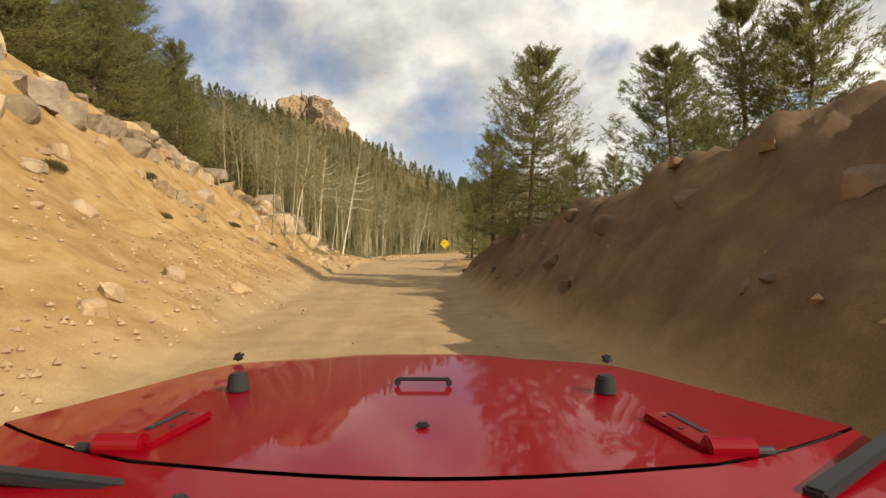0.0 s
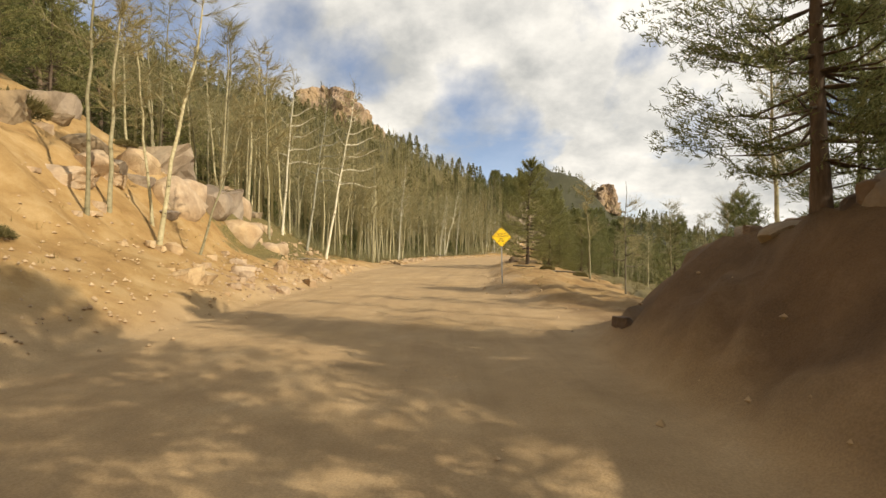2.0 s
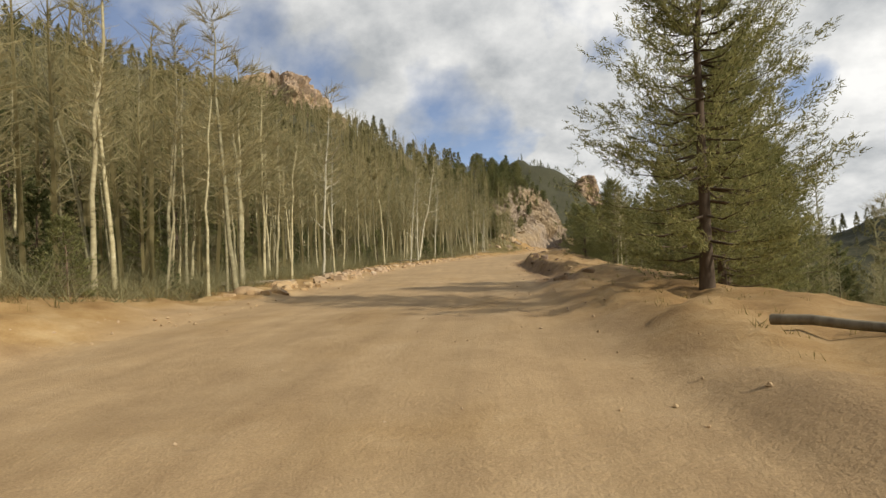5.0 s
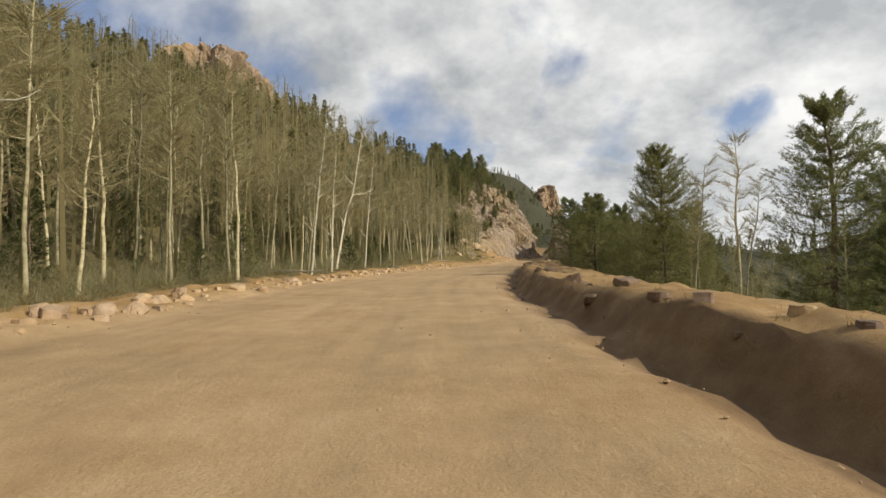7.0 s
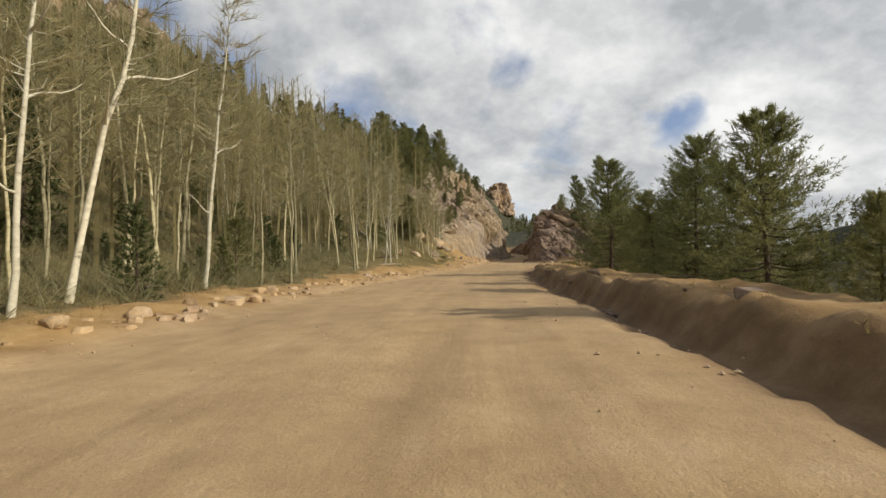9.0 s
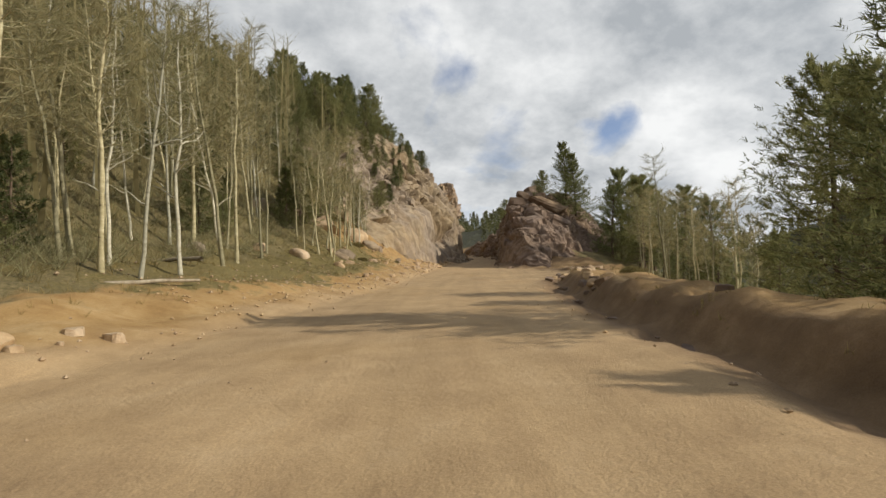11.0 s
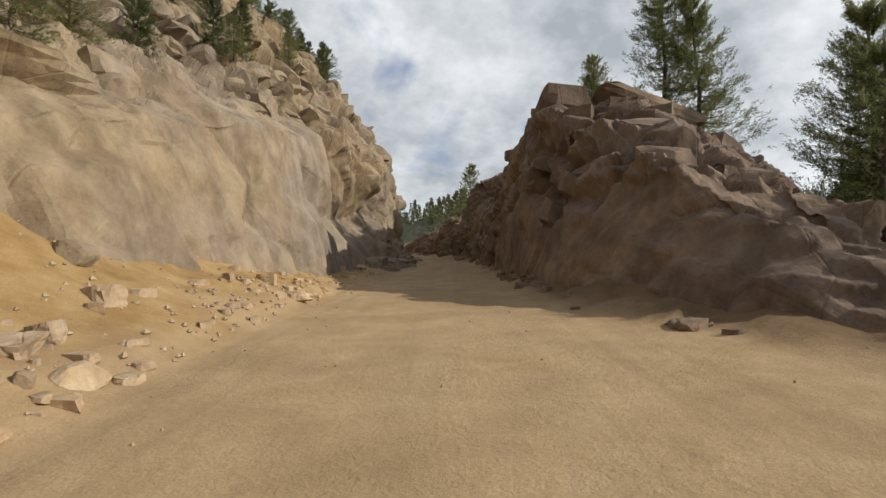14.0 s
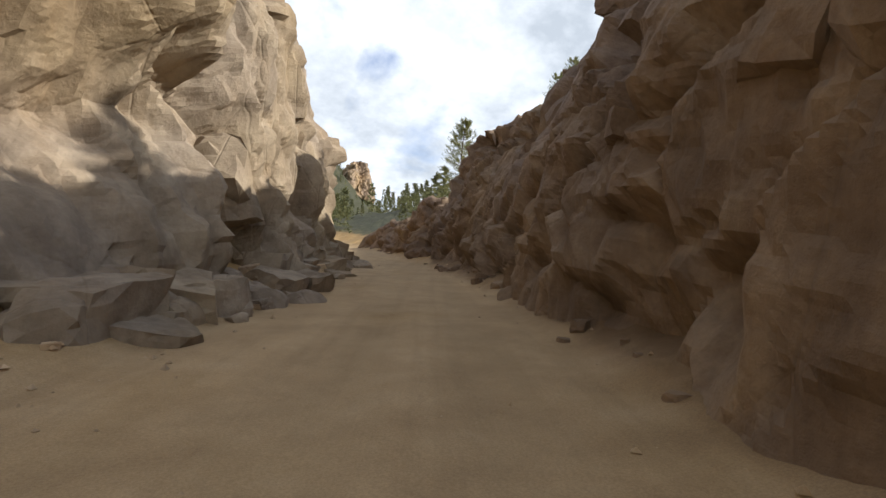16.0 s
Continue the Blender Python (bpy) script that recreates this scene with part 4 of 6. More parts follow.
# single aspens on the end of the left bank, some leaning
for s, d, t, lx, ly in ((39.5, -10.6, 9, 3, 5), (41.5, -9.6, 10, -2, 5), (43, -9.0, 6, 0, 14), (42.4, -10.4, 8, 2, -3), (53, -13.4, 10.5, 0, 4),
                        (55, -11.4, 11, 2, -2), (41, -11, 8, -4, 2), (52, -13, 10, 2, 5)):
    put_aspen(s, d, FOREST.randrange(5), t, (lx, ly), "bare pale aspen leaning from the sandy bank", 0)
    TAKEN.append((s, d))
LEANER = aspen_meshes(99, 12, 26, [(5.5, 0.1, 2.6, 0.1), (6.4, 0.3, 2.2, 0.3), (7.3, -0.2, 2.4, 0.35), (8.2, 0.2, 1.8, 0.5), (6.0, 2.8, 1.2, 0.4), (9.0, 0.0, 1.6, 0.5)], ASPEN_PALE)
ASPENS.append(LEANER)
ASPEN_TALL.append(12)
for s, d, t, lx, ly in ((62.5, -10.4, 13, 0, 9), (58.8, -12.2, 11, 2, 4), (60.8, -11.2, 11.5, -2, 6)):
    put_aspen(s, d, 5, t, (lx, ly), "leaning bare aspen with long side branches", 0)
    TAKEN.append((s, d))
ASPENS.append(aspen_meshes(95, 13, 48, [(4.0, 2.0, 1.5, 0.5), (5.2, 5.1, 1.3, 0.7), (6.5, 0.6, 1.9, 0.5), (7.4, 3.5, 1.2, 0.8)], ASPEN_PALE))
ASPENS.append(aspen_meshes(94, 13, 44, [(3.4, 4.0, 1.2, 0.6), (6.0, 1.2, 1.7, 0.6), (7.8, 5.6, 1.4, 0.8)], ASPEN_PALE))
ASPEN_TALL += [13, 13]
for s, d, t, lx, ly in ((127, -10.9, 13, 2, 8), (133.4, -12.0, 13, -2, 4), (136, -12.6, 14.5, 0, 9), (143.4, -12.2, 13.5, 0, 7), (97, -11.4, 14, 1, 6), (103, -12.4, 13, -2, 3)):
    put_aspen(s, d, 6 + int(s) % 2, t, (lx, ly), "tall pale aspen leaning over the road's edge", 0)
    TAKEN.append((s, d))
# the grove along the left edge
for s, d in scatter(34, 56, 76, -22, -12.0, 1.3, FOREST, TAKEN):
    put_aspen(s, d, FOREST.randrange(5), FOREST.uniform(8, 12.5), (FOREST.gauss(0, 3.5), FOREST.gauss(0, 3.5)))
for s, d in scatter(118, 76, 160, -24, -11.0, 1.25, FOREST, TAKEN):
    put_aspen(s, d, FOREST.randrange(5), FOREST.uniform(8, 13), (FOREST.gauss(0, 2.5), FOREST.gauss(0, 2.5)))
for s, d in scatter(30, 160, 190, -24, -9, 1.5, FOREST, TAKEN):
    put_aspen(s, d, FOREST.randrange(5), FOREST.uniform(8, 12), (FOREST.gauss(0, 3), FOREST.gauss(0, 3)))
for s, d in scatter(16, 188, 206, -18, -8.0, 1.4, FOREST, TAKEN):
    put_aspen(s, d, FOREST.randrange(5), FOREST.uniform(5.5, 9.5), (FOREST.gauss(0, 4), FOREST.gauss(0, 4)))
# pines among and behind them
for s, d in scatter(48, 66, 165, -42, -18, 2.2, FOREST, TAKEN):
    put_pine(s, d, FOREST.choice([0, 1, 3, 4, 5, 5]), FOREST.uniform(4, 9.5), far=True)
for s, d in scatter(46, 158, 204, -26, -9.5, 1.1, FOREST, TAKEN):
    put_aspen(s, d, FOREST.choice([0, 2, 4, 6, 7]), FOREST.uniform(8, 12.5), (FOREST.gauss(0, 3.5), FOREST.gauss(2, 3.5)))
# young spruces between the trunks
for s, d in scatter(60, 64, 196, -24, -12.0, 1.5, FOREST, TAKEN):
    put_pine(s, d, FOREST.choice([3, 4, 5, 5]), FOREST.uniform(1.3, 4.2), far=True, group="young conifers in the aspen wood")
# pines on the slope over the left bank
for s, d, k, t in ((44, -20, 13, 9.5), (41, -21.5, 13, 8.5), (48, -22, 4, 8), (37, -20.5, 13, 10), (33, -19.5, 13, 9), (29, -20.5, 13, 10), (25.5, -20, 13, 9.5), (22, -20.5, 12, 9), (39, -24, 12, 11), (31, -24, 12, 11), (52, -23, 3, 7)):
    put_pine(s, d, k, t)
    TAKEN.append((s, d))
for s, d in scatter(48, 10, 75, -50, -22, 2.8, FOREST, TAKEN):
    put_pine(s, d, FOREST.choice([0, 1, 2, 3, 4]), FOREST.uniform(7, 12), far=True)
# pines on the bank to the right of the first cut
for s, d, k, t in ((24, 5.3, 13, 8.6), (30, 4.6, 12, 6.3), (18.3, 9.2, 1, 6.3), (23, 15.2, 12, 11), (20.5, 15.8, 1, 9.6), (17.5, 13.9, 3, 3.6), (39.5, 12.2, 12, 9.8), (9, 18, 1, 9), (30, 18, 0, 9), (37, 17, 2, 8), (34, 13.5, 2, 7), (27, 15, 2, 6.5)):
    put_pine(s, d, k, t, group="pines over the bank")
    TAKEN.append((s, d))
for s, d, t in ((26.5, 7.6, 5), (33, 8.2, 6.5), (34.5, 9.6, 7), (36.5, 8.4, 6.5), (28.5, 11, 7), (13.5, 13.5, 4.6), (12.6, 12.4, 4.2)):
    put_aspen(s, d, FOREST.randrange(5), t, (FOREST.gauss(0, 3), FOREST.gauss(0, 3)))
# pines along the outer edge of the road
for s, d, k, t in ((72.5, 5.0, 12, 9.6), (77, 7.3, 13, 7.9), (79.5, 8.6, 13, 7), (84.7, 12.5, 13, 7.2), (81, 11.0, 1, 6),
                   (113.5, 18.6, 12, 10.6), (113.8, 21.4, 12, 10.4), (132.5, 15.6, 13, 11.4), (129.5, 15.2, 3, 6), (134.5, 18.5, 13, 7.5), (143.2, 11.8, 1, 7.9), (141, 14.5, 13, 5), (150.7, 12, 13, 8.4), (148, 14.5, 13, 6.5), (155, 13, 13, 7.6),
                   (159, 12.4, 13, 7), (165.7, 10.8, 1, 9.7), (162, 14, 13, 7), (170, 12, 13, 7.5), (174, 13.5, 0, 9), (158, 17, 0, 10), (99, 17, 3, 6.5), (106, 16, 5, 5)):
    put_pine(s, d, k, t, group="pines along the outer edge")
    TAKEN.append((s, d))
# leafless trees down the outer slope
ASPENS.append(aspen_meshes(97, 9, 14, [(2.6 + 0.45 * k, 2.4 * k, 1.7 - 0.13 * k, 0.05) for k in range(11)], DEADWOOD))
ASPEN_TALL.append(9)
put_aspen(47.8, 8.0, 8, 5.3, (2, 0), "grey leafless dead tree standing alone on the slope")
put_aspen(55.2, 7.9, 1, 6.0, (0, 0), "grey leafless tree on the slope")
for s, d, t in ((45.5, 9.2, 4.3), (44.5, 10.4, 4.6), (43.6, 9.8, 3.6)):
    put_aspen(s, d, FOREST.randrange(5), t, (FOREST.gauss(0, 3), FOREST.gauss(0, 3)))
for s, d, k, t in ((51.5, 11.4, 2, 4.6), (53, 15, 2, 5.5), (44.5, 11.5, 2, 4.6)):
    put_pine(s, d, k, t, group="pines down the slope")
for s, d in scatter(80, 46, 200, 14, 40, 2.0, FOREST, TAKEN):
    put_aspen(s, d, FOREST.randrange(5), FOREST.uniform(4, 6.5) if s < 110 else FOREST.uniform(6, 10), (FOREST.gauss(0, 3), FOREST.gauss(0, 3)))
for s, d in scatter(44, 46, 205, 22, 55, 3.0, FOREST, TAKEN):
    put_pine(s, d, FOREST.choice([0, 1, 2, 4]), FOREST.uniform(6, 10), far=True, group="pines down the slope")
for s, d in scatter(26, 184, 226, -38, -18, 2.0, FOREST, TAKEN):
    put_pine(s, d, FOREST.choice([0, 1, 3, 4]), FOREST.uniform(5, 9), far=True)
for s, d, t in ((194.5, -9.0, 8), (196, -9.6, 9), (197, -8.8, 7.5), (198.2, -9.6, 9.5), (199, -10.4, 8), (200.2, -9.8, 9), (193, -10.2, 8.5), (192, -9.4, 8), (202, -10.8, 8)):
    put_aspen(s, d, FOREST.randrange(5), t, (FOREST.gauss(0, 4), FOREST.gauss(3, 4)))
for s, d in scatter(9, 184, 206, -22, -12, 1.6, FOREST, TAKEN):
    put_pine(s, d, FOREST.choice([3, 5, 13, 1]), FOREST.uniform(2.2, 6), far=False, group="pines before the cliff")
for s, d, t in ((206.5, -9.4, 6), (208, -10.2, 6.5), (204.5, -10.6, 7), (210, -10.8, 5), (203.6, -9.4, 7.5)):
    put_aspen(s, d, FOREST.choice([6, 7]), t, (FOREST.gauss(0, 5), FOREST.gauss(6, 4)), "thin pale aspen rooted on the rocky slope")
# pines on and round the right knoll
for s, d, k, t, z in ((234, 12.8, 14, 10.6, 6.6), (231.8, 13.9, 14, 10.2, 5.0), (237.2, 9.7, 13, 4.2, 9.6), (235.5, 9.0, 3, 2.6, 9.4), (280.4, 3.0, 2, 8.4, 4.9), (262, 8, 3, 3.2, 9.2), (272, 7, 3, 3, 5.4), (252, 9, 13, 3.2, 10.9), (257, 7.4, 3, 2.2, 9.4)):
    o = put_pine(s, d, k, t, group="pines on the granite knoll")
    o.location.z = float(np.interp(s, AK, AZ)) + z
for s, d, k, t in ((226.7, 18.9, 12, 11.8), (226.2, 21.6, 12, 12.2), (224, 17.2, 0, 9), (222, 20, 2, 9), (213.2, 18.3, 2, 11), (216, 24, 2, 12), (211, 25, 0, 12.5), (208, 24, 2, 8), (222, 25, 0, 10), (229, 23.5, 0, 11), (219, 22, 2, 9)):
    put_pine(s, d, k, t, group="pines beside the granite knoll")
for s, d, t in ((203, 18, 9), (205, 21, 10), (199, 19, 9), (196, 16.5, 8), (208, 19, 9), (194, 20, 10), (190, 18, 9), (201, 24, 9), (197.5, 15.2, 7.5), (200.5, 15.8, 8), (204, 16.2, 8.5), (206.5, 17.2, 7.5), (192.5, 14.6, 7), (209.5, 17.5, 8), (202, 20.5, 9), (195, 18.6, 8.5)):
    put_aspen(s, d, FOREST.randrange(5), t, (FOREST.gauss(0, 3), FOREST.gauss(0, 3)))
# pines on the left cliff


def on_face(face, s, d):
    p = np.array(face(s))
    o = np.argsort(p[:, 0])
    return float(np.interp(d, p[o, 0], p[o, 1]) + np.interp(s, AK, AZ))


CLIFF_TOP = [(253, -25.4, 4, 10.6), (246, -22.5, 5, 6.5), (243, -24, 4, 8), (258, -18.5, 3, 6), (263, -15, 4, 5.5), (268, -15, 3, 4.5), (256, -22, 13, 6), (249, -19, 13, 4.5)]
CLIFF_TOP += [(s, d, FOREST.choice([0, 1, 13, 4]), FOREST.uniform(6, 9)) for s, d in scatter(44, 202, 250, -31, -17.5, 2.2, FOREST, [])]
CLIFF_TOP += [(s, d, FOREST.choice([3, 5, 13]), FOREST.uniform(2.0, 3.8)) for s, d in scatter(46, 206, 256, -19, -10.5, 1.6, FOREST, [])]
for s, d, k, t in CLIFF_TOP:
    o = put_pine(s, d, k, t, group="pines on the cliff top")
    o.location.z = max(o.location.z, on_face(left_face, s, d) - 0.3)

WR = random.Random(9)
spots = scatter(1050, 0, 330, -165, -30, 2.8, WR, [])
far_woods("hillside_pines", spots, [WR.uniform(5, 10) for _ in spots], WOODS, 21, "dark green pine woods on the steep hillside")
spots = scatter(1300, 60, 215, -80, -15, 1.2, WR, [])
far_aspens("hillside_aspens", spots, [WR.uniform(8, 13.5) for _ in spots], 22, "grey-brown leafless aspens on the hillside")
spots = scatter(420, 40, 205, 15, 75, 2.0, WR, [])
far_aspens("slope_aspens", spots, [WR.uniform(3.5, 6.5) for _ in spots], 26, "grey-brown leafless thicket down the outer slope")
spots = scatter(520, 290, 620, -190, 60, 5.0, WR, [])
spots = [(s, d) for s, d in spots if not (edges(s)[0] - 6 < d < edges(s)[1] + 4)]
far_woods("ridge_pines", spots, [WR.uniform(7, 11) for _ in spots], WOODS, 23, "pine woods on the ridge beyond the cut")
spots = scatter(900, 30, 480, 24, 330, 4.0, WR, [])
far_woods("valley_pines", spots, [WR.uniform(6, 11) for _ in spots], WOODS, 24, "dark pine woods filling the valley")
spots = scatter(260, 600, 1100, -330, 160, 10.0, WR, [])
far_woods("distant_pines", spots, [WR.uniform(8, 13) for _ in spots], WOODS, 25, "dark pines on the distant rocky ridge")

# small pines on the bare dome and on the hill beyond the cut
dome = [v.co for v in bpy.data.objects["rocky_peak"].data.vertices if v.co.z < 97.5]
spots = [tuple(c) for c in WR.sample(dome, 110)]
far_woods("dome_pines", None, [WR.uniform(1.2, 3.0) for _ in spots], WOODS, 27, "small dark pines dotted over the granite dome", np.array(spots))


def chainage(x, y):
    q = np.arange(280, 1300, 1.0)
    px, py = plan(q, 0 * q)
    k = int(np.argmin((px - x) ** 2 + (py - y) ** 2))
    s = float(q[k])
    return s, float((x - px[k]) * np.interp(s, AK, ATY) - (y - py[k]) * np.interp(s, AK, ATX))


spots = [chainage(WR.gauss(135, 26), WR.gauss(420, 40)) for _ in range(260)] + [chainage(WR.gauss(165, 75), WR.gauss(850, 70)) for _ in range(240)]
far_woods("hill_pines", spots, [WR.uniform(5, 9) for _ in spots], WOODS, 28, "dark pine woods on the hill beyond the road")

# ---- stones and small plants ----


def boulder_mesh(seed, mat, name="boulder"):
    rs = np.random.RandomState(seed)
    bm = bmesh.new()
    bmesh.ops.create_icosphere(bm, subdivisions=3, radius=1.0)
    v = np.array([x.co[:] for x in bm.verts])
    f = np.array([[x.index for x in p.verts] for p in bm.faces])
    bm.free()
    v *= [1.0, rs.uniform(0.7, 1.0), rs.uniform(0.5, 0.8)]
    for _ in range(11):
        n = rs.normal(size=3)
        n /= np.linalg.norm(n)
        cut = rs.uniform(0.42, 0.72)
        v -= np.maximum(v @ n - cut, 0)[:, None] * n
    v += v * (0.05 * fbm(v[:, 0] * 3 + seed, v[:, 1] * 3 + v[:, 2] * 2, 3, 3))[:, None]
    return mesh(name, v, f, mat)


BOULDERS = [boulder_mesh(200 + i, GRANITE) for i in range(8)]


def block_mesh(seed, mat, name="boulder", cuts=5):
    """A broken block: flat faces, sharp but chipped edges."""
    rs = np.random.RandomState(seed)
    bm = bmesh.new()
    bmesh.ops.create_cube(bm, size=1.7)
    bmesh.ops.subdivide_edges(bm, edges=bm.edges[:], cuts=cuts, use_grid_fill=True)
    bmesh.ops.triangulate(bm, faces=bm.faces[:])
    bm.verts.index_update()
    v = np.array([x.co[:] for x in bm.verts])
    f = np.array([[x.index for x in p.verts] for p in bm.faces])
    bm.free()
    v *= [1.0, rs.uniform(0.6, 0.95), rs.uniform(0.4, 0.75)]
    v[:, 0] += rs.uniform(-0.35, 0.35) * v[:, 2] + rs.uniform(-0.25, 0.25) * v[:, 1]
    for _ in range(6):
        n = rs.normal(size=3)
        n /= np.linalg.norm(n)
        v -= np.maximum(v @ n - rs.uniform(0.55, 0.8), 0)[:, None] * n
    v += rs.normal(0, 0.018, v.shape)
    return mesh(name, v, f, mat)


ROUNDED = [boulder_mesh(210 + i, GRANITE) for i in range(5)]
for me in ROUNDED:
    me.shade_smooth()
    me.set_sharp_from_angle(angle=radians(38))
BLOCKS = [block_mesh(230 + i, GRANITE) for i in range(8)]
CLIFF_BLOCKS = [block_mesh(270 + i, CLIFF) for i in range(8)] + [boulder_mesh(280 + i, CLIFF) for i in range(3)]
DARK_STONES = [boulder_mesh(262 + i, SHADED_BROWN_ROCK) for i in range(4)]
DARK_BLOCKS = [block_mesh(250 + i, SHADED_BROWN_ROCK) for i in range(6)]
ROCK = random.Random(12)
SMALL = []


def put_boulder(s, d, r, label="tan granite boulder lying in the sandy bank", group="loose granite boulders", z=None, name="boulder", pool=None):
    p = spot(s, d)
    if name == "stone" and r < 0.25:   # too small and many to count
        SMALL.append((p, r, pool is not None and pool[0] in DARK_STONES + DARK_BLOCKS))
        return None
    o = new(name, ROCK.choice(pool or BOULDERS))
    k = r * 1.25
    o.matrix_basis = pose(p.x, p.y, (p.z if z is None else z) + (0.02 if r < 0.45 or z is not None else -0.22) * r, ROCK.uniform(-14, 14), ROCK.uniform(-14, 14), ROCK.uniform(0, 360)) @ Matrix.Diagonal((k, k, k, 1))
    return tagged(o, label, "boulder", group)


LEFT_A = [(16.5, -12.4, 0.75), (13.7, -8.5, 0.35), (16.3, -10.8, 0.38), (7.9, -4.7, 0.27), (8.9, -5.1, 0.27), (14.8, -5.0, 0.24), (12.5, -5.7, 0.33), (36.9, -17.2, 1.13), (30.7, -11.9, 0.71),
          (13.2, -9.4, 0.21), (11.1, -7.8, 0.15), (33, -16.5, 1.1), (30, -15.8, 0.9), (27.5, -15.2, 0.8), (34.5, -14.8, 0.7), (40, -17, 1.0), (22, -15.2, 0.65), (19, -15, 0.7), (24.5, -16.5, 0.75)]
LEFT_B = [(46.9, -18.6, 1.32), (46.2, -13.7, 0.84), (47.9, -12.5, 1.17), (32.4, -8.8, 0.36), (39.5, -7.1, 0.34), (46.9, -12.2, 1.3), (50.4, -11.0, 1.1), (44.1, -7.9, 0.44), (40.4, -7.4, 0.21),
          (38.8, -7.1, 0.37), (49.2, -12.2, 1.3), (54.0, -10.5, 0.6), (52.7, -10.4, 0.85), (56.1, -12.3, 0.54), (54.6, -12.1, 0.41), (55.8, -11.0, 0.2), (55.2, -8.3, 0.18), (49.4, -6.9, 0.15), (44.5, -14.5, 1.1), (42.5, -13, 0.9)]
LEFT_C = [(194.3, -8.5, 0.61), (196.5, -8.7, 0.89), (201.4, -12.3, 1.6), (206.2, -10.6, 1.5), (205.7, -9.2, 0.88), (189.2, -3.8, 0.21), (189.1, -4.8, 0.19), (193.3, -7.6, 0.32), (190.2, -7.5, 0.4),
          (190.0, -4.0, 0.13), (191.1, -4.2, 0.11), (190.6, -3.7, 0.16), (204.0, -4.8, 0.14), (206.6, -8.8, 0.37), (208.4, -4.2, 0.13), (181.6, -12.8, 0.65), (187.6, -11.7, 0.56), (189.7, -10.2, 0.75), (188.7, -3.7, 0.27),
          (198, -13.5, 1.1), (204, -13.5, 1.4), (209, -13.0, 1.3), (203, -16, 1.5), (196, -15.5, 1.0)]
RIGHT_A = [(10.5, 7.6, 0.62), (11.2, 8.0, 0.42), (9.6, 6.9, 0.35), (13, 7.4, 0.5), (14.5, 6.9, 0.35), (8.2, 8.2, 0.55), (6.6, 8.0, 0.45), (5.7, 3.7, 0.16), (5.2, 3.6, 0.12), (21.5, 5.4, 0.35), (22.5, 5.2, 0.3), (24.5, 4.8, 0.3),
           (26.5, 5.0, 0.55), (28, 4.7, 0.5), (29.5, 5.2, 0.65), (31, 5.0, 0.55), (27.5, 6.5, 0.6), (30.5, 6.8, 0.6), (32.5, 5.4, 0.45), (17.5, 6.2, 0.3), (38.4, 7.0, 0.34), (39.2, 7.4, 0.42), (37.9, 7.6, 0.3), (34, 5.6, 0.3)]
for rocks, text in ((LEFT_A, "pale tan granite boulder half buried in the sandy bank"), (LEFT_B, "rounded tan granite boulder on the bank under the aspens"),
                    (LEFT_C, "weathered granite boulder on the slope before the cliff"), (RIGHT_A, "brown granite boulder on the crest of the earth bank")):
    for s, d, r in rocks:
        put_boulder(s, d, r * (0.75 if rocks is RIGHT_A and r < 0.4 else 1.05), text, pool=ROUNDED + CLIFF_BLOCKS[8:] if r > 0.45 and rocks is not RIGHT_A else (CLIFF_BLOCKS[8:] + BOULDERS[:1] if r > 0.4 else DARK_STONES) if rocks is RIGHT_A else BLOCKS if rocks is LEFT_B else None)
# outcrops along the crest of the sandy bank
for _ in range(26):
    s = ROCK.uniform(15, 46)
    put_boulder(s, -ROCK.uniform(13.2, 17.2) + 0.05 * max(0, s - 30), ROCK.uniform(0.4, 1.0), "grey-tan granite ledge breaking out of the bank", "ledges on the sandy bank", name="rock_ledge", pool=CLIFF_BLOCKS)
# ledges and stones over the upper part of the sandy bank
for _ in range(70):
    s = ROCK.uniform(8, 50)
    put_boulder(s, -ROCK.uniform(9.5, 17.5), ROCK.choice([0.18, 0.25, 0.32, 0.42, 0.55, 0.75]), "pale tan granite stone on the sandy bank", "stones on the sandy bank", name="stone", pool=BLOCKS + CLIFF_BLOCKS)
for _ in range(36):
    s = ROCK.uniform(3, 36)
    put_boulder(s, float(edges(s)[1]) + ROCK.choice([0.8, 1.6, 2.3, 2.8, 3.2]) + ROCK.uniform(-0.4, 0.5), ROCK.choice([0.08, 0.12, 0.16, 0.2, 0.26]), "brown stone bedded in the earth bank", "stones in the earth bank", name="stone", pool=DARK_STONES)
for _ in range(36):
    s = ROCK.uniform(78, 104)
    put_boulder(s, float(edges(s)[0]) - ROCK.uniform(0.3, 2.4), ROCK.choice([0.2, 0.3, 0.4, 0.5]), "flat pale stone along the road's edge", "stones along the left edge", name="stone", pool=BOULDERS + ROUNDED + BLOCKS[:2])
for _ in range(150):
    s = ROCK.uniform(38, 66)
    put_boulder(s, float(edges(s)[0]) - abs(ROCK.gauss(1.6, 1.8)), ROCK.choice([0.08, 0.1, 0.14, 0.2, 0.22, 0.34]), "pale angular stone on the rubble bank", "rubble below the aspens", name="stone", pool=BOULDERS + ROUNDED + BLOCKS[:3])
for _ in range(60):
    s = ROCK.uniform(186, 212)
    put_boulder(s, float(edges(s)[0]) - abs(ROCK.gauss(2.0, 2.2)), ROCK.choice([0.07, 0.1, 0.14, 0.2, 0.28]), "pale angular stone on the slope before the cliff", "stones before the cliff", name="stone", pool=BLOCKS + BOULDERS)
